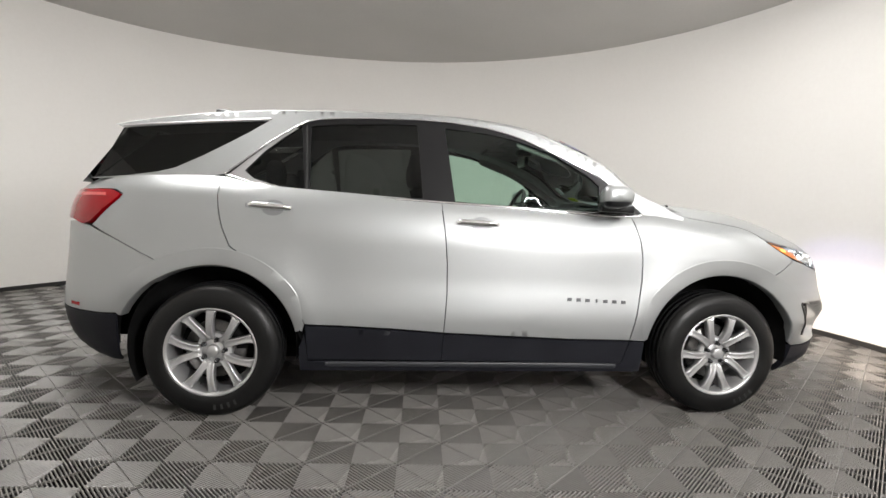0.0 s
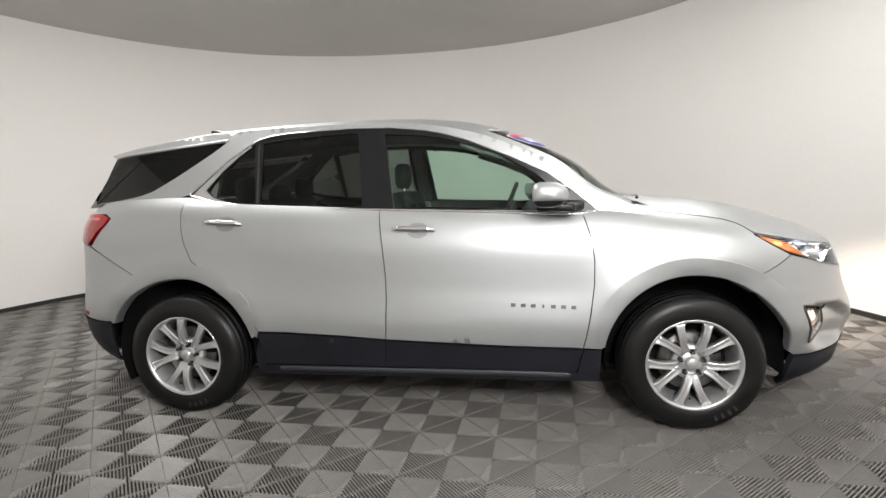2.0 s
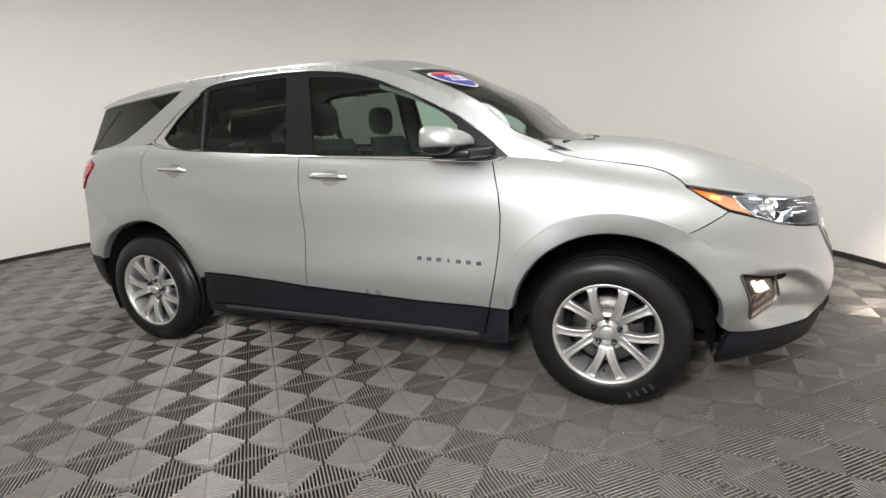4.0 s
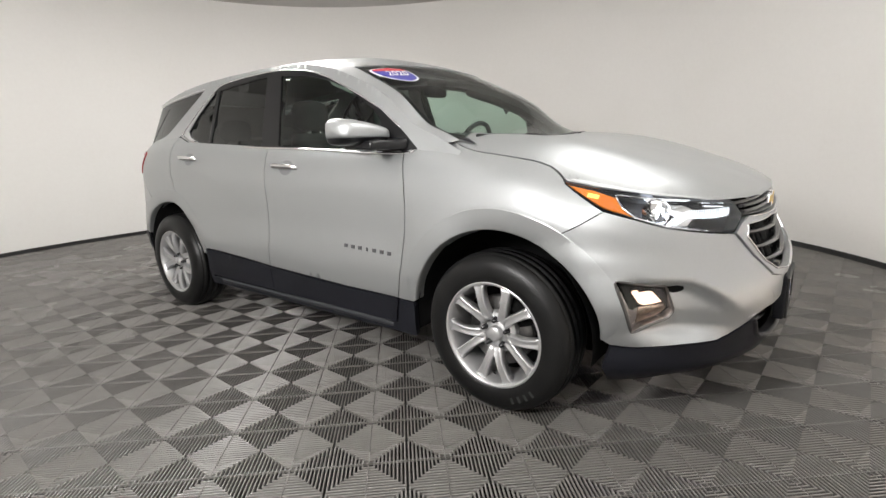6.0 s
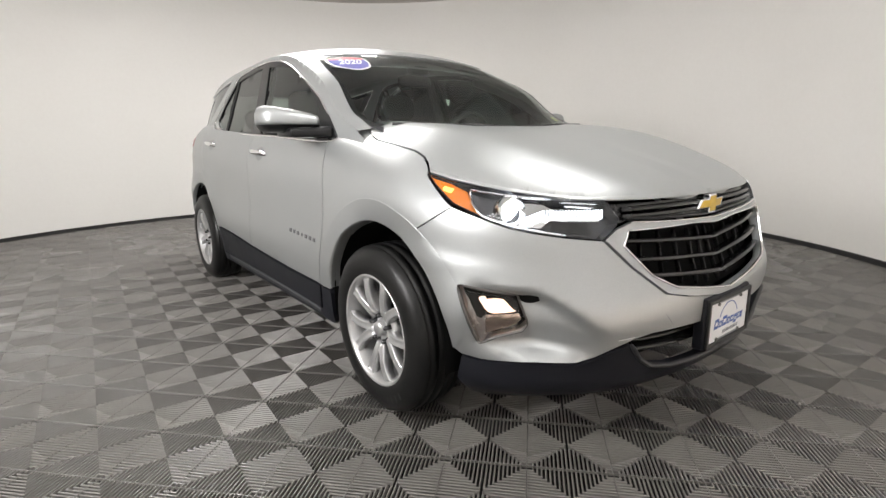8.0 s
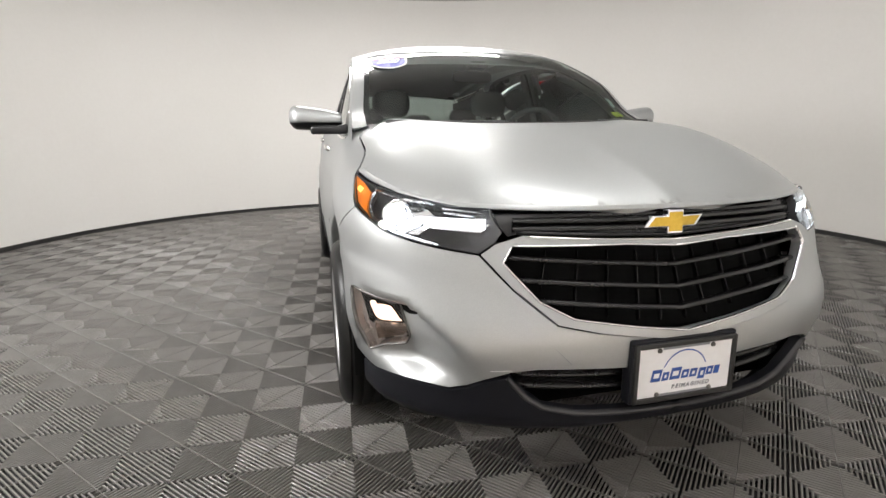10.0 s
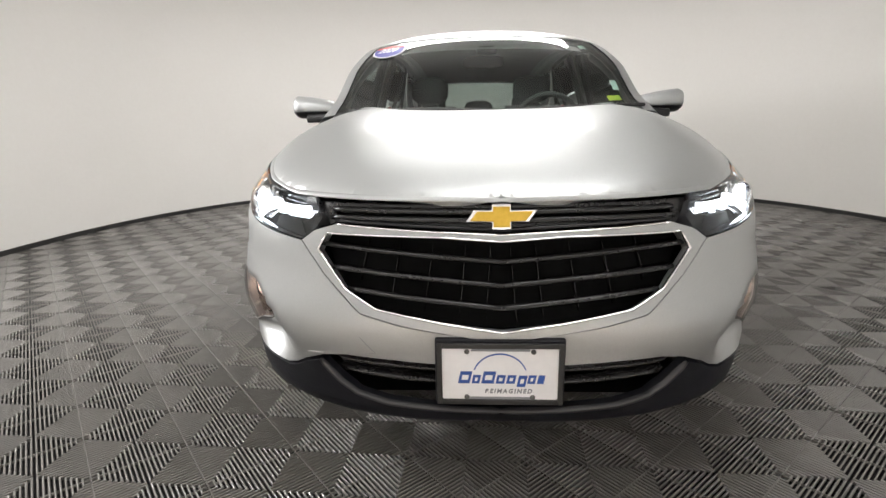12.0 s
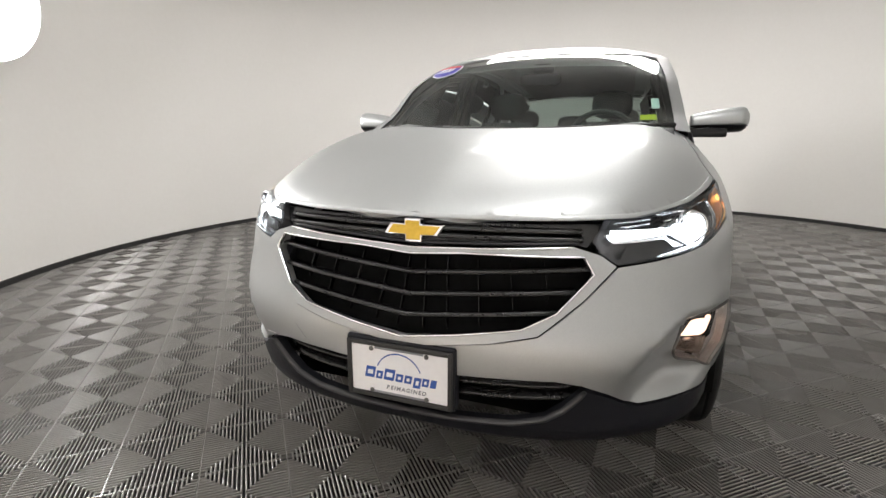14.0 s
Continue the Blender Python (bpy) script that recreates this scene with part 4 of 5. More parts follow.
for s in (1, -1):
    def hand(vf):
        return vf if s > 0 else flip(vf)
    lamp = part("headlamp", hand(join(bowl(lower, LAMP, 0.05), sheet(lower, LAMP, step=0.05, gap=0.001, lip=0.0, off=-0.05))), LAMP_GREY, car, "lit headlamp in a dark housing")
    part("lens", hand(sheet(lower, LAMP, step=0.035, gap=0.002, lip=0.004, off=0.002)), GLASS_CLEAR, lamp, "clear lamp lens")
    amber = [(1.645, 0.972), (1.735, 0.95), (1.795, 0.927), (1.817, 0.88), (1.843, 0.857), (1.757, 0.892), (1.7, 0.931)]
    part("side_marker", hand(sheet(lower, amber, step=0.03, gap=0.002, lip=0.01, off=-0.004)), AMBER, lamp, "amber side marker")
    part("marker_bulb", hand(sheet(lower, [(1.715, 0.941), (1.75, 0.933), (1.743, 0.92), (1.71, 0.928)], step=0.02, gap=0.0, lip=0.0, off=-0.002)), AMBER_GLOW, lamp, "glowing amber bulb")
    for line, wide in (([(1.80, 0.93), (1.812, 0.893), (1.845, 0.858), (1.93, 0.826), (2.06, 0.803)], 0.012), ([(1.80, 0.936), (1.9, 0.922), (2.03, 0.912)], 0.008)):
        part("lamp_trim", hand(strip(lower, line, wide, 0.006, -0.010)), CHROME, lamp, "chrome lamp trim")
    # projector
    c, n = lower(1.915, 0.887), normal_at(lower, 1.915, 0.887)
    aim = np.array((0.93, -0.36, 0.0))
    c = c - n * 0.035
    ux = np.cross((0, 0, 1.0), aim)
    ux = ux / np.linalg.norm(ux)
    rings = [[c + aim * d + r * (ux * math.cos(2 * math.pi * j / 24) + np.array((0, 0, 1.0)) * math.sin(2 * math.pi * j / 24)) for j in range(24)] for d, r in ((-0.012, 0.034), (-0.004, 0.030), (0.002, 0.018), (0.004, 0.006))]
    part("projector", hand(loft(rings)), LAMP_WHITE, lamp, "bright round projector lens")
    rings = [[c + aim * d + r * (ux * math.cos(2 * math.pi * j / 24) + np.array((0, 0, 1.0)) * math.sin(2 * math.pi * j / 24)) for j in range(24)] for d, r in ((-0.02, 0.047), (0.026, 0.045), (0.031, 0.041), (0.026, 0.037), (-0.012, 0.035))]
    part("projector_ring", hand(loft(rings, True, False)), CHROME, lamp, "chrome ring round the projector")
    # running light: bright reflectors behind a slim glowing guide with a hooked end
    part("reflector", hand(sheet(lower, [(1.95, 0.917), (1.99, 0.918), (2.035, 0.886), (2.09, 0.881), (2.175, 0.866), (2.155, 0.842), (2.07, 0.848), (2.025, 0.853), (2.0, 0.826), (1.925, 0.828), (1.965, 0.866), (1.93, 0.905)], step=0.03, gap=0.001, lip=0.004, off=-0.024)), CHROME, lamp, "bright chrome reflector")
    guide, ahead = light_steps(((2.005, 0.864), (2.165, 0.858), 0.018, 0.028), ((1.945, 0.832), (2.005, 0.862), 0.036, 0.026))
    running = part("running_light", hand(guide), DRL_WHITE, lamp, "lit white running light", False)
    running.data.materials.append(LAMP_GREY)
    for face in running.data.polygons:
        face.material_index = int(face.index >= ahead)
    for x0, x1, z in ((2.05, 2.15, 0.903), (2.06, 2.14, 0.892)):
        part("light_guide", hand(strip(lower, [(x0, z), (x1, z - 0.009)], 0.005, 0.004, -0.012)), CHROME, lamp)
    part("lamp_divider", hand(sheet(lower, [(2.03, 0.845), (2.12, 0.84), (2.14, 0.80), (2.02, 0.81)], step=0.03, gap=0.001, lip=0.004, off=-0.03)), GLOSS_BLACK, lamp)
    # fog lamp
    fog = part("fog_lamp", hand(join(bowl(lower, FOG, 0.03), sheet(lower, FOG, step=0.04, gap=0.0, lip=0.0, off=-0.03))), FOG_SHELL, car, "lit fog lamp in a chrome frame")
    part("fog_frame", hand(strip(lower, FOG + FOG[:1], 0.007, 0.006, 0.001, 0.015)), STEEL, fog, "chrome fog lamp frame")
    part("fog_bar", hand(strip(lower, [(1.785, 0.632), (1.842, 0.442)], 0.012, 0.007, 0.0)), STEEL, fog)
    part("fog_lens", hand(sheet(lower, [(1.80, 0.626), (1.94, 0.603), (1.966, 0.52), (1.95, 0.498), (1.85, 0.455)], step=0.03, gap=0.002, lip=0.0, off=-0.006)), GLASS_CLEAR, fog)
    part("fog_bulb", hand(sheet(lower, rounded([(1.835, 0.606), (1.93, 0.597), (1.952, 0.552), (1.87, 0.545)], 2, 0.15), step=0.03, gap=0.0, lip=0.01, off=-0.02)), FOG_GLOW, fog, "glowing warm fog light")
    part("fog_reflector", hand(sheet(lower, [(1.862, 0.54), (1.952, 0.545), (1.958, 0.52), (1.945, 0.5), (1.86, 0.468)], step=0.02, gap=0.0, lip=0.004, off=-0.022)), material("fog_reflector_metal", (0.62, 0.5, 0.43), 0.2, 0.9), fog)


# plate on its black bracket
def plate_face(outline, x, name, mat, parent, label="", thick=0.002):
    n = len(outline)
    v = [np.array((x + d, a, b)) for d in (0, thick) for a, b in outline]
    f = [tuple(range(n))[::-1], tuple(range(n, 2 * n))] + [(i, (i + 1) % n, n + (i + 1) % n, n + i) for i in range(n)]
    return part(name, (v, f), mat, parent, label, False)


PY, PZ = -0.006, 0.460
bracket = soft(part("plate_bracket", box((2.302, PY, PZ + 0.002), (0.04, 0.335, 0.185)), CLADDING, car, "black plastic plate bracket", False), 0.006)
plate = plate_face(rounded([(PY - 0.15, PZ - 0.075), (PY + 0.15, PZ - 0.075), (PY + 0.15, PZ + 0.075), (PY - 0.15, PZ + 0.075)], 2, 0.04), 2.324, "plate", WHITE, bracket, "white dealer plate with blue bars")
frame_out = [(PY - 0.16, PZ - 0.085), (PY + 0.16, PZ - 0.085), (PY + 0.16, PZ + 0.085), (PY - 0.16, PZ + 0.085)]
for c, s in (((2.328, PY - 0.1555, PZ), (0.010, 0.013, 0.17)), ((2.328, PY + 0.1555, PZ), (0.010, 0.013, 0.17)), ((2.328, PY, PZ + 0.0785), (0.010, 0.298, 0.013)), ((2.328, PY, PZ - 0.0785), (0.010, 0.298, 0.013))):
    soft(part("plate_frame", box(c, s), BLACK_TRIM, bracket, "", False), 0.002)
for a, b, w, h, mat in ((0, 0.070, 0.15, 0.014, GREY), (0.0, -0.069, 0.17, 0.008, GREY)):
    plate_face([(PY + a - w / 2, PZ + b - h / 2), (PY + a + w / 2, PZ + b - h / 2), (PY + a + w / 2 + h * 0.25, PZ + b + h / 2), (PY + a - w / 2 + h * 0.25, PZ + b + h / 2)], 2.3262, "print_bar", mat, bracket, "", 0.0006)
# the printed name as eight slanted blocks, and the slogan under it
x = -0.108
for wide, tall, low in ((0.030, 0.034, 0), (0.020, 0.024, 0), (0.032, 0.034, 0), (0.022, 0.024, 0), (0.022, 0.024, 0), (0.022, 0.032, -0.009), (0.020, 0.024, 0), (0.017, 0.024, 0)):
    b0, b1 = PZ - 0.027 + low, PZ - 0.027 + low + tall
    slant = 0.2 * tall
    out = [(PY + x, b0), (PY + x + wide, b0), (PY + x + wide + slant, b1), (PY + x + slant, b1)]
    plate_face(out, 2.3262, "print_bar", BLUE, bracket, "", 0.0006)
    t = 0.0065
    if wide > 0.0175:
        plate_face([(PY + x + t + slant * 0.3, b0 + tall * 0.3), (PY + x + wide - t + slant * 0.3, b0 + tall * 0.3), (PY + x + wide - t + slant * 0.7, b1 - tall * 0.3), (PY + x + t + slant * 0.7, b1 - tall * 0.3)], 2.3268, "print_gap", WHITE, bracket, "", 0.0004)
    x += wide + 0.005
slogan = bpy.data.curves.new("slogan_text", "FONT")
slogan.body, slogan.size, slogan.align_x, slogan.align_y, slogan.extrude, slogan.space_character = "REIMAGINED", 0.0165, "CENTER", "CENTER", 0.0004, 1.35
slogan.offset, slogan.shear = 0.0006, 0.2
slogan.materials.append(GREY)
slogan_ob = new("slogan_text", slogan)
slogan_ob.parent = bracket
slogan_ob.matrix_local = pose(2.3266, PY + 0.022, PZ - 0.049, 90, 0, 90)
arc = [(PY + 0.072 * math.cos(radians(20 + 140 * i / 20)), PZ - 0.012 + 0.07 * math.sin(radians(20 + 140 * i / 20))) for i in range(21)]
arc += [(PY + 0.069 * math.cos(radians(160 - 140 * i / 20)), PZ - 0.012 + 0.066 * math.sin(radians(160 - 140 * i / 20))) for i in range(21)]
plate_face(arc, 2.3262, "print_arc", BLUE, bracket, "", 0.0006)
for a in (-0.085, 0.085):
    for b in (-0.066, 0.062):
        vf = lathe([(0.0, 0.004), (0.005, 0.0035), (0.007, 0.0), (0.007, -0.004)], 14)
        part("plate_screw", ([np.array((2.3275 + v[1], PY + a + v[0], PZ + b + v[2])) for v in vf[0]], vf[1]), STEEL, bracket)

# badge on the front doors: seven small bars
BADGE_GREY = material("badge_grey", (0.16, 0.16, 0.17), 0.3, 0.8)
for door, s in zip(doors_f, (1, -1)):
    for i in range(7):
        u = 0.492 + i * 0.050
        w = 0.012 if i != 3 else 0.005
        q = sheet(lower, [(u - w, 0.632 - i * 0.0019), (u + w, 0.632 - i * 0.0019), (u + w, 0.650 - i * 0.0019), (u - w, 0.650 - i * 0.0019)], step=0.02, gap=0.0, lip=0.003, off=0.003)
        part("badge_bar", q if s > 0 else flip(q), BADGE_GREY, door, "small dark chrome badge bar", False)


# darker silver: the shade of the handle's recess, put into the colour
CUP_SHADE = material("cup_shade", (0.30, 0.305, 0.31), 0.4, 0.6)


# door handles
def handle(u0, u1, z0, z1):
    rings = []
    for i in range(15):
        f = i / 14
        u, z = u0 + (u1 - u0) * f, z0 + (z1 - z0) * f
        p, n = lower(u, z), normal_at(lower, u, z)
        out = 0.030 * min(1.0, math.sin(math.pi * clamp(f * 1.0, 0.02, 0.98)) * 2.2)
        h = 0.0175 * (0.75 + 0.25 * math.sin(math.pi * f)) * (0.7 if i in (0, 14) else 1)
        rings.append([p + n * (out * a) + np.array((0, 0, h * b)) for a, b in ((0.45, -1.0), (0.85, -0.85), (1.05, -0.2), (1.0, 0.6), (0.7, 1.0), (0.4, 0.9))])
    return loft(rings)


for doors, spot in ((doors_f, (-0.135, 0.104, 1.034, 1.026)), (doors_r, (-1.209, -0.975, 1.091, 1.079))):
    for door, s in zip(doors, (1, -1)):
        vf = handle(*spot)
        h = part("handle", vf if s > 0 else flip(vf), CHROME, door, "chrome door handle")
        uc, zc = (spot[0] + spot[1]) / 2 + 0.02, (spot[2] + spot[3]) / 2
        cup = [(uc + 0.058 * math.cos(2 * math.pi * i / 24), zc - 0.002 + 0.040 * math.sin(2 * math.pi * i / 24)) for i in range(24)]
        # the cup is a flat disc; its depth is only painted shade
        vf = sheet(lower, cup, step=0.025, gap=0.0, lip=0.0, off=0.0012)
        part("shaded_cup", vf if s > 0 else flip(vf), CUP_SHADE, door)


# door mirrors
def mirror_shell(lo, hi, grow=1.0):
    rings = []
    for i in range(17):
        f = i / 16
        y = -0.795 - 0.255 * f
        k = (1 - 0.35 * (1 - f) ** 2.5) * (1 - clamp((f - 0.86) / 0.14) ** 2.2 * 0.55)
        cx, cz = 0.70 - 0.055 * f, 1.178 + 0.022 * f
        sx, sz = 0.084 * k * grow, 0.060 * k * grow
        ring = []
        for j in range(28):
            a = 2 * math.pi * j / 28
            x, z = math.cos(a), math.sin(a)
            n = 4.0 if x < 0 else 2.6
            r = (abs(x) ** n + abs(z) ** n) ** (-1 / n)
            px = x * r * sx * (1.15 if x > 0 else 0.75)
            ring.append((cx + px, y, min(max(cz + z * r * sz, lo), hi)))
        rings.append(ring)
    return loft(rings)


for s in (1, -1):
    def hand(vf):
        return vf if s > 0 else flip(vf)
    mir = part("door_mirror", hand(mirror_shell(1.168, 1.4)), PAINT, car, "silver door mirror with a black foot")
    part("mirror_base", hand(mirror_shell(1.11, 1.170, 0.985)), GLOSS_BLACK, mir, "black underside of the mirror")
    foot = [[(x, y, z) for x, z in ((0.62 + d, 1.118), (0.80 + d, 1.112), (0.80 + d, 1.112 + h), (0.62 + d, 1.118 + h))] for y, d, h in ((-0.775, 0.06, 0.05), (-0.82, 0.03, 0.04), (-0.87, 0.0, 0.045), (-0.95, -0.01, 0.04))]
    soft(part("mirror_foot", hand(loft(foot)), GLOSS_BLACK, mir), 0.01)
    face = [(0.612 + 0.22 * (y + 1.03), y, z) for y, z in rounded([(-0.85, 1.135), (-1.03, 1.15), (-1.03, 1.25), (-0.85, 1.235)], 2, 0.15)]
    part("mirror_glass", hand((face, [tuple(range(len(face)))])), MIRROR, mir, "mirror glass", False)


# wheels
def wheel_parts():
    tyre = lathe([(0.222, -0.10), (0.226, -0.112), (0.236, -0.118), (0.262, -0.121), (0.290, -0.119), (0.312, -0.112), (0.328, -0.100), (0.338, -0.084), (0.3385, -0.0825), (0.332, -0.081), (0.332, -0.076), (0.3415, -0.0745), (0.3445, -0.045), (0.336, -0.043), (0.336, -0.037), (0.3455, -0.035), (0.3455, -0.004), (0.337, -0.002), (0.337, 0.004), (0.3455, 0.006), (0.3445, 0.04), (0.336, 0.042), (0.336, 0.048), (0.341, 0.06), (0.330, 0.098), (0.300, 0.115), (0.222, 0.10)], 96)
    barrel = lathe([(0.229, -0.106), (0.231, -0.112), (0.227, -0.116), (0.219, -0.113), (0.213, -0.102), (0.209, -0.085), (0.200, -0.06), (0.196, 0.02), (0.196, 0.10)], 96)
    return tyre, barrel


def spoke(a0, a1):
    """One spoke from the hub at angle a0 to the rim at a1, in degrees."""
    rings = []
    for i in range(9):
        f = i / 8
        r = 0.058 + (0.217 - 0.058) * f
        a = radians(a0 + (a1 - a0) * f ** 0.8)
        y = -0.094 - 0.010 * math.sin(math.pi * f) + 0.012 * (1 - f) - 0.006 * f
        w = 0.019 + 0.005 * abs(2 * f - 1) ** 2 + (0.008 if f > 0.9 else 0)
        c, t = np.array((r * math.cos(a), y, r * math.sin(a))), np.array((-math.sin(a), 0, math.cos(a)))
        ring = [c + t * w * k + np.array((0, d, 0)) for k, d in ((-1.0, 0.035), (-0.92, 0.004), (-0.78, -0.001), (-0.5, 0.0), (0.0, 0.0045), (0.5, 0.0), (0.78, -0.001), (0.92, 0.004), (1.0, 0.035))]
        rings.append(ring)
    return loft(rings)


def pocket(aim):
    """The dark web behind a pair of spokes near the hub."""
    vf = lathe([(0.0, -0.070), (0.085, -0.066), (0.092, -0.05), (0.092, -0.02)], 40)
    return vf


NUT = material("dark_nut", (0.10, 0.10, 0.105), 0.25, 0.9)
SIDE_MARK = material("tyre_lettering", (0.03, 0.03, 0.03), 0.6)
wheel = thing("wheel", "", "")
tyre, barrel = wheel_parts()
tyre_ob = part("tyre", tyre, RUBBER, wheel, "black road tyre")
rim = part("rim", barrel, SATIN, wheel, "bright alloy rim")
part("hub", pocket(0), SATIN, wheel)
for k in range(5):
    for d in (-1, 1):
        part("spoke", spoke(90 + 36 + 72 * k + 7 * d, 90 + 36 + 72 * k + 18.5 * d), SATIN, wheel)
    a = radians(90 + 72 * k)
    vf = lathe([(0.0, -0.098), (0.006, -0.0975), (0.0095, -0.092), (0.010, -0.075), (0.014, -0.068)], 12)
    part("wheel_nut", ([v + np.array((0.0565 * math.cos(a), 0, 0.0565 * math.sin(a))) for v in vf[0]], vf[1]), NUT, wheel)
part("hub_cap", lathe([(0.0, -0.098), (0.022, -0.0975), (0.029, -0.094), (0.032, -0.086), (0.033, -0.06)], 32), SATIN, wheel, "round alloy hub cap")
part("brake_disc", lathe([(0.05, -0.03), (0.06, -0.036), (0.15, -0.036), (0.152, -0.03), (0.152, -0.01)], 48), STEEL, wheel, "steel brake disc")
part("caliper", loft([[(r * math.cos(radians(a)), y, r * math.sin(radians(a))) for r, y in ((0.11, -0.055), (0.17, -0.055), (0.17, 0.02), (0.11, 0.02))] for a in range(20, 71, 10)]), DARK, wheel)
part("backing", lathe([(0.0, 0.02), (0.19, 0.02)], 32), DARK, wheel)
valve = tube([(0.19 * math.cos(radians(268)), -0.07, 0.19 * math.sin(radians(268))), (0.176 * math.cos(radians(268)), -0.085, 0.176 * math.sin(radians(268)))], 0.004)
part("valve", valve, RUBBER, wheel)
for k in range(5):
    for q in range(4):
        a = radians(290 + 7 * q + 0)
        if k == 0:
            rr = []
            for r in (0.268, 0.296):
                rr.append([(r * math.cos(a + d), -0.1215, r * math.sin(a + d)) for d in (0.0, 0.045)])
            part("tyre_mark", ([np.array(p) + np.array((0, -0.0005, 0)) for r in rr for p in r], [(0, 1, 3, 2)]), SIDE_MARK, wheel, "", False)
wheel.parent = car
spots = [(WHEEL_X, -0.785), (-WHEEL_X, -0.785), (WHEEL_X, 0.785), (-WHEEL_X, 0.785)]
turns = (0, 17, 40, 61)
for i, ((x, y), turn) in enumerate(zip(spots, turns)):
    m = pose(x, y, 0.3457, 0, turn, 0) if y < 0 else pose(x, y, 0.3457, 0, turn, 180)
    w = wheel if i == 0 else copy_thing(wheel, m)
    w.matrix_local = m

# underside and inner shell
part("floor_pan", box((0.0, 0, 0.27), (3.7, 1.1, 0.10)), DARK, car, "", False)
part("floor_pan", box((0.0, 0, 0.29), (1.75, 1.58, 0.10)), DARK, car, "", False)
part("front_under", box((1.86, 0, 0.31), (0.4, 1.1, 0.1)), DARK, car, "", False)
part("rear_under", box((-1.95, 0, 0.40), (0.4, 1.0, 0.14)), DARK, car, "", False)
shell = [(-0.9, 0.34), (0.9, 0.34)] + arch(WHEEL_X, 180, 0, 0.43)[2:-1] + [(1.80, 0.34), (2.15, 0.36), (2.15, 0.5), (2.1, 0.76), (1.60, 0.86), (1.50, 0.95), (0.9, 1.06), (0, 1.08), (-1.0, 1.12), (-2.25, 1.12), (-2.3, 0.4), (-1.80, 0.36)] + arch(-WHEEL_X, 180, 0, 0.43)[1:-1]
pair("body_shell", sheet(lower, shell, step=0.09, gap=0.0, lip=0.0, off=-0.028), DARK, car)

# ---- interior ----
part("headliner", sheet(roof, [(0.34, -0.5), (0.34, 0.5), (-1.85, 0.5), (-1.85, -0.5)], step=0.12, gap=0.0, lip=0.0, off=-0.05), LINER, car)
pair("inner_pillar", strip(upper, [(0.9, 1.17), (0.66, 1.325), (0.45, 1.42), (0.22, 1.50)], 0.05, 0.012, -0.05), LINER, car)
pair("inner_pillar", strip(upper, [(-0.26, 1.56), (-0.22, 1.15)], 0.10, 0.02, -0.05), INNER, car)
pair("door_trim", sheet(lower, [(0.85, 0.5), (-0.85, 0.5), (-0.93, 0.80), (-1.1, 0.92), (-1.3, 0.95), (-1.3, 1.17), (-0.9, 1.15), (-0.45, 1.125), (0.1, 1.10), (0.8, 1.08)], step=0.1, gap=0.0, lip=0.0, off=-0.06), INNER, car)
dash = []
for i in range(13):
    y = -0.70 + 1.4 * i / 12
    k = 1 - (y / 0.7) ** 2
    dash.append([(1.02 + 0.08 * k, y, 1.10), (0.80, y, 1.135), (0.62, y, 1.12), (0.56, y, 1.06), (0.60, y, 0.85), (0.9, y, 0.7)])
part("dashboard", loft(dash, False, False), INNER, car, "dark grey dashboard")


def seat_back(x, y, wide, high, tilt, head=True):
    obs = []
    rings = []
    for i in range(11):
        f = i / 10
        z = 0.62 + high * f
        w = wide / 2 * (1.0 - 0.32 * max(0, f - 0.55) ** 1.2 / 0.45)
        d = 0.065 * (1 - 0.25 * f)
        rings.append([(x - tilt * f + d * a, y + w * b, z) for a, b in ((1.0, -0.7), (1.25, -0.95), (0.4, -1.05), (-1, -0.85), (-1.1, 0), (-1, 0.85), (0.4, 1.05), (1.25, 0.95), (1.0, 0.7), (0.8, 0))])
    return loft(rings)


for y in (-0.37, 0.37):
    st = part("front_seat", seat_back(-0.10, y, 0.50, 0.60, 0.20), SEAT, car, "dark cloth front seat")
    part("headrest", pillow((-0.33, y, 1.335), (0.10, 0.27, 0.19), 3.2), SEAT, st)
    part("cushion", pillow((0.15, y, 0.62), (0.52, 0.50, 0.18), 4), SEAT, st)
    for d in (-0.06, 0.06):
        part("headrest_post", tube([(-0.30, y + d, 1.19), (-0.325, y + d, 1.28)], 0.006), CHROME, st)
bench = part("rear_seat", seat_back(-0.98, 0.0, 1.30, 0.58, 0.16), SEAT, car, "dark cloth rear seat")
part("cushion", pillow((-0.72, 0, 0.62), (0.5, 1.28, 0.18), 4), SEAT, bench)
for y in (-0.42, 0.0, 0.42):
    part("headrest", pillow((-1.15, y, 1.27 if y else 1.22), (0.09, 0.25, 0.16), 3), SEAT, bench)
wheel_c = np.array((0.45, 0.37, 1.08))
ax, up = np.array((0.0, 1.0, 0.0)), np.array((0.38, 0.0, 0.92))
ring = [wheel_c + 0.185 * (ax * math.cos(2 * math.pi * i / 32) + up * math.sin(2 * math.pi * i / 32)) for i in range(33)]
sw = part("steering_wheel", tube(ring, 0.016), INNER, car, "black steering wheel")
part("wheel_pad", pillow(tuple(wheel_c + np.array((0.03, 0, -0.01))), (0.08, 0.16, 0.12), 3), INNER, sw)
for d in (-1, 1):
    part("wheel_spoke", tube([wheel_c + ax * 0.06 * d, wheel_c + ax * 0.18 * d], 0.014), INNER, sw)
part("inner_mirror", pillow((0.42, 0.0, 1.44), (0.03, 0.24, 0.07), 4), GLOSS_BLACK, car, "black rear view mirror")
part("sensor_box", pillow((0.43, 0.02, 1.50), (0.10, 0.12, 0.05), 4), INNER, car)
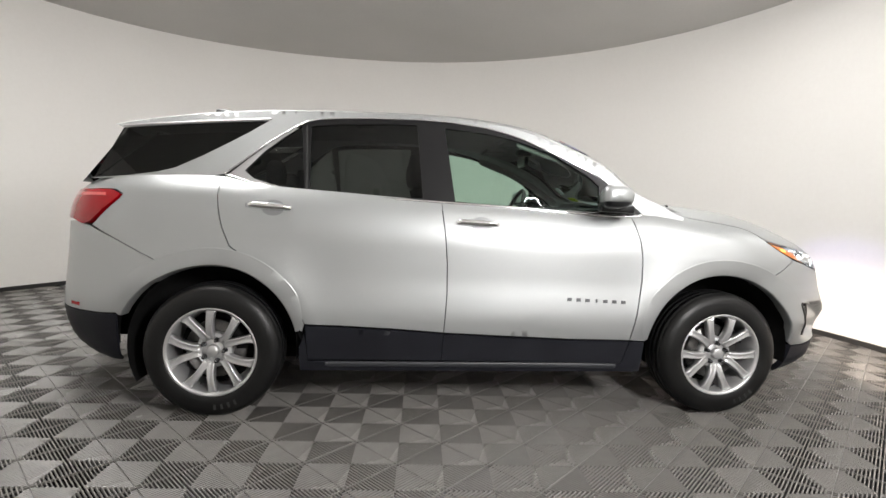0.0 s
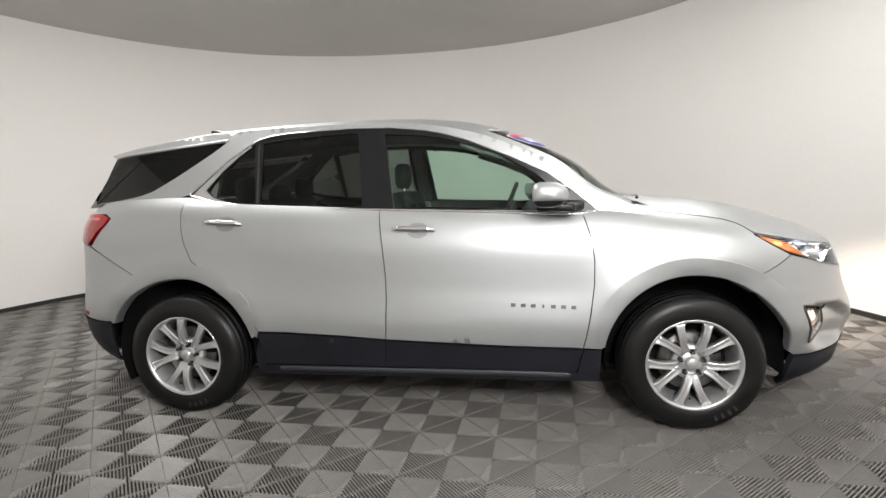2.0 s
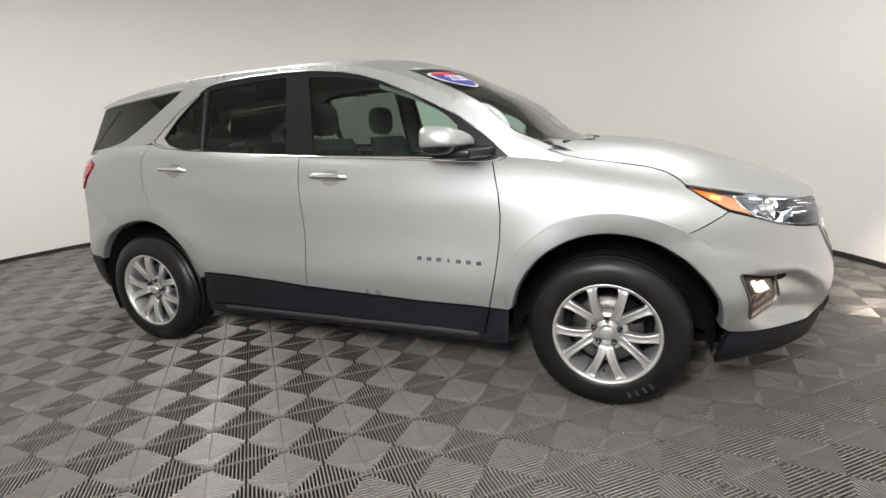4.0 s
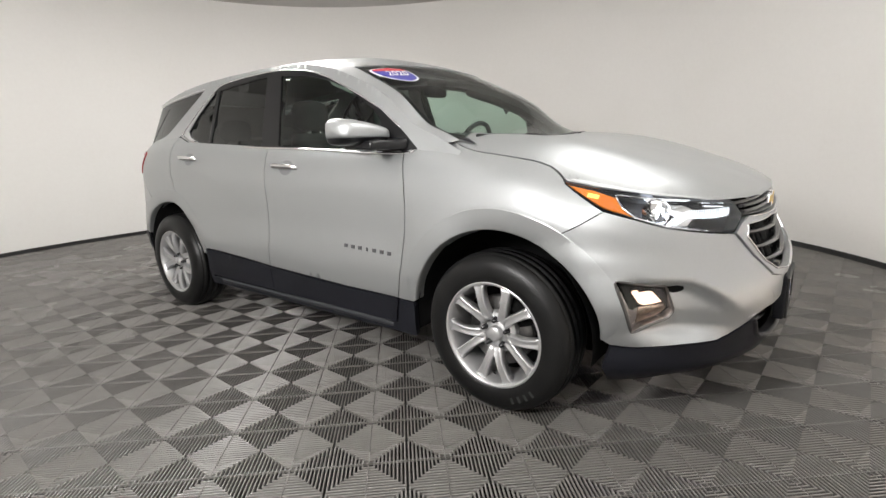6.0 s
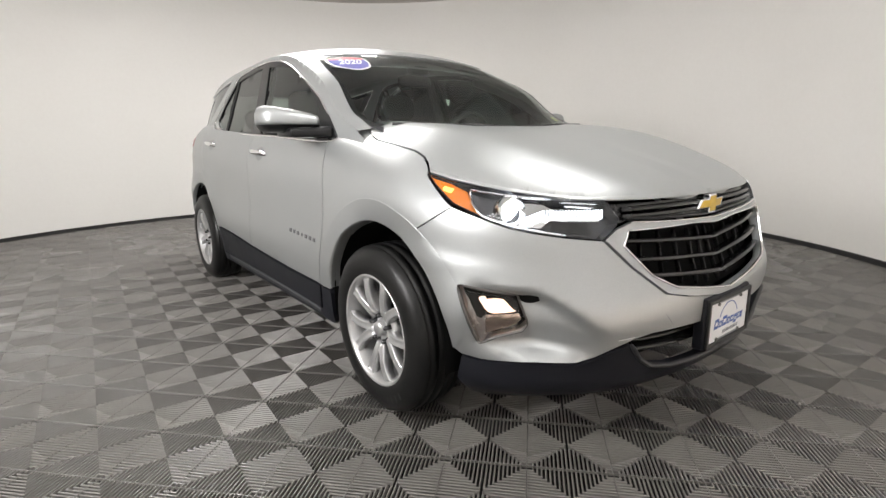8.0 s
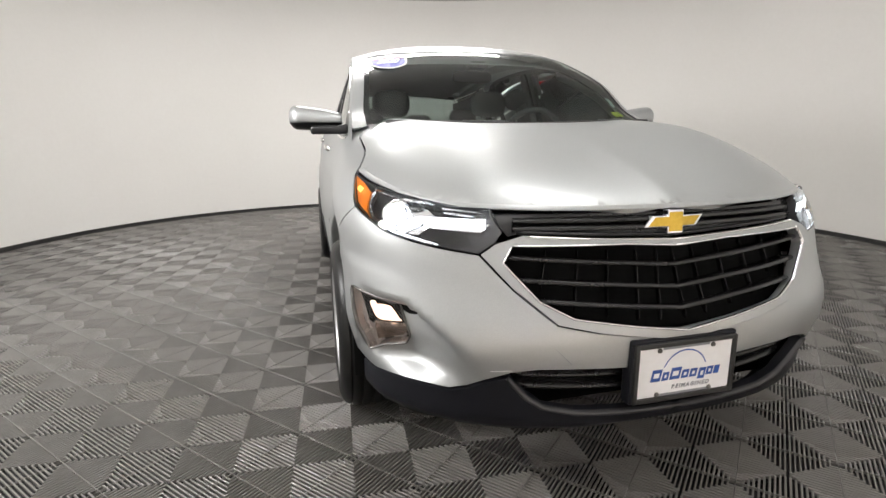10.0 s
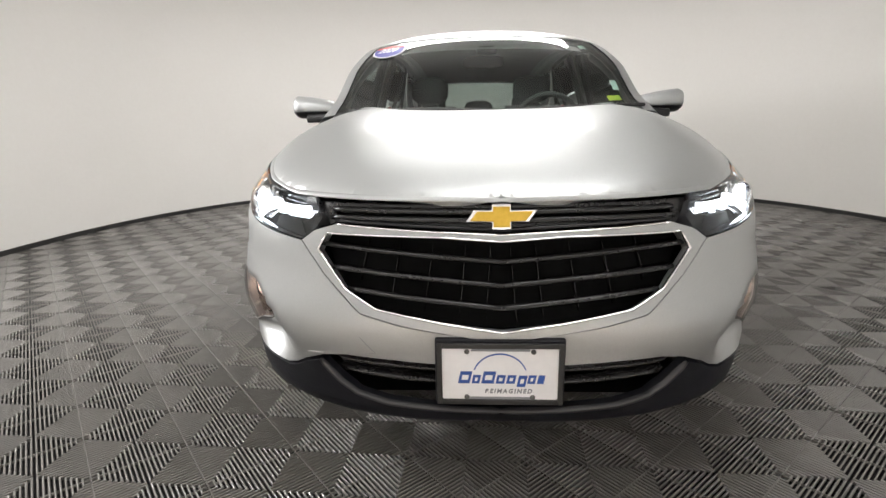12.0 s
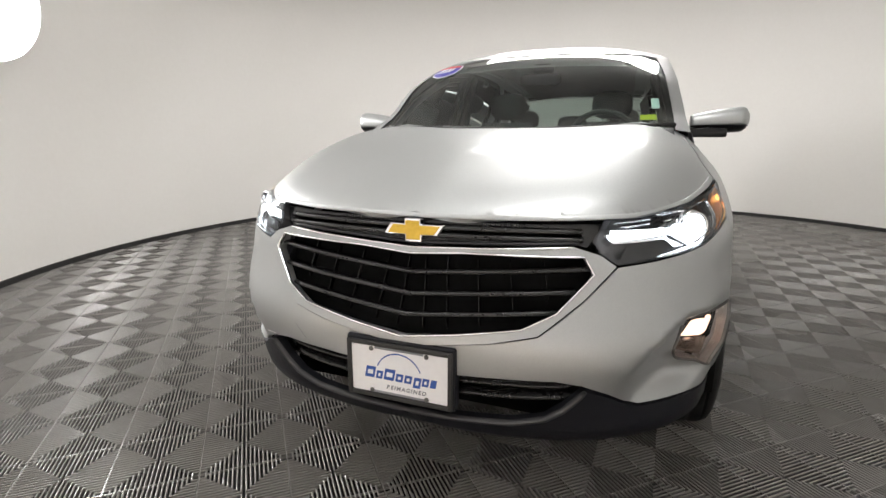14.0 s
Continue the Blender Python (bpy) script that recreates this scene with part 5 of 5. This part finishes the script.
pair("sun_visor", box((0.28, -0.33, 1.53), (0.16, 0.30, 0.02)), LINER, car, "", False)


# wipers and cowl
def on_screen(x, w, o):
    return roof(x, w) + normal_at(roof, x, w) * o


cowl = [[on_screen(1.035 + 0.02 * a, -0.55 + 1.1 * i / 16, 0.0) + np.array((0.10 * a, 0, -0.025 * a)) for a in (0, 0.5, 1.0)] for i in range(17)]
part("cowl", loft(cowl, False, False), CLADDING, car, "black plastic cowl")
for w0, w1 in ((0.02, -0.49), (0.52, 0.06)):
    blade = [on_screen(1.035 - 0.012 * math.sin(math.pi * i / 14), w0 + (w1 - w0) * i / 14, 0.016) for i in range(15)]
    wp = part("wiper", tube(blade, 0.007), BLACK_TRIM, car, "black windscreen wiper")
    part("wiper_arm", tube([on_screen(1.045, w0 + 0.03, 0.02), on_screen(1.04, (w0 + w1) / 2, 0.028)], 0.008), BLACK_TRIM, wp)


# stickers on the screen
def decal(outline, name, mat, off, label=""):
    part(name, sheet(roof, outline, step=0.03, gap=0.0, lip=0.0, off=off), mat, screen, label)


SX, SW = 0.435, -0.448


def shield(k):
    pts = [(-0.098, 0.036), (0.0, 0.046), (0.098, 0.036), (0.106, 0.0), (0.085, -0.04), (0.0, -0.066), (-0.085, -0.04), (-0.106, 0.0)]
    return [(SX - b * k * 1.9, SW + a * k * 0.8) for a, b in rounded(pts, 2, 0.22)]


decal(shield(1.0), "sticker", WHITE, 0.002, "oval year sticker, red over blue with white rim")
decal(shield(0.9), "sticker_field", NAVY, 0.0035)
decal([(SX - b * 1.9, SW + a * 0.8) for a, b in ((-0.082, 0.030), (0.0, 0.039), (0.082, 0.030), (0.088, 0.016), (-0.088, 0.016))], "sticker_band", RED, 0.005)
curve = bpy.data.curves.new("year_text", "FONT")
curve.body, curve.size, curve.align_x, curve.align_y, curve.extrude, curve.offset = "2020", 0.064, "CENTER", "CENTER", 0.0005, 0.0006
o, n = roof(SX + 0.012, SW), normal_at(roof, SX + 0.012, SW)
yv = roof(SX + 0.012, SW + 0.05) - roof(SX + 0.012, SW - 0.05)
yv = yv / np.linalg.norm(yv)
zv = np.cross(n, yv)
text = new("year_text", curve)
curve.materials.append(WHITE)
text.parent = screen
m = Matrix.Identity(4)
for i, axis in enumerate((yv, zv, n)):
    for j in range(3):
        m[j][i] = axis[j]
m.translation = Vector(o + n * 0.0065)
text.matrix_local = m @ Matrix.Diagonal((0.92, 1.5, 1.0, 1.0))
for (x0, x1, w0, w1), mat in (((0.40, 0.455, 0.44, 0.475), PALE), ((0.78, 0.84, 0.492, 0.52), PALE), ((0.88, 0.93, 0.45, 0.505), LIME)):
    decal([(x0, w0), (x0, w1), (x1, w1), (x1, w0)], "sticker", mat, -0.0065, "small paper sticker inside the glass")

# ---- beams of the lit lamps ----
for y in (-0.70, 0.70):
    for z, watts, colour, size, down in ((0.885, 17.0, (0.55, 0.52, 1.0), 26, 0.16), (0.56, 50.0, (1.0, 0.84, 0.70), 84, 0.70)):
        data = bpy.data.lights.new("beam", "SPOT")
        data.energy, data.color, data.spot_size, data.spot_blend, data.shadow_soft_size = watts, colour, radians(size), 0.7, 0.03
        ob = new("beam", data)
        ob.matrix_world = look((2.30 if z < 0.7 else 2.24, y * 0.98, z), (4.0, y * 1.1, z - down)) @ Matrix.Diagonal((1.7, 0.75, 1.0, 1.0))

# ---- floor tiles ----
places = sorted(tile_places(), key=lambda p: abs(math.hypot(p[0] - 0.1, p[1] + 0.1) - 2.2) + (3.0 if p[0] < -0.9 or p[1] > 1.3 else 0.0))
for x, y in places[:300]:
    put("tile", TILE_MESH, floor, m=pose(x, y, 0, 0, 0, math.degrees(TURN)))
tv = np.array([v.co[:] for v in TILE_MESH.vertices])
tf = [tuple(p.vertices) for p in TILE_MESH.polygons]
rot = np.array([[math.cos(TURN), math.sin(TURN), 0], [-math.sin(TURN), math.cos(TURN), 0], [0, 0, 1]])
turned = tv @ rot
verts, faces = [], []
for x, y in places[300:]:
    b = len(verts)
    verts.extend((turned + (x, y, 0)).tolist())
    faces.extend(tuple(i + b for i in f) for f in tf)
rest = put("tiles", mesh_of("tiles", verts, faces, TILE), floor)
rest.data.set_sharp_from_angle(angle=radians(50))
tagged(rest, "ribbed grey floor tiles further off", kind="stuff")
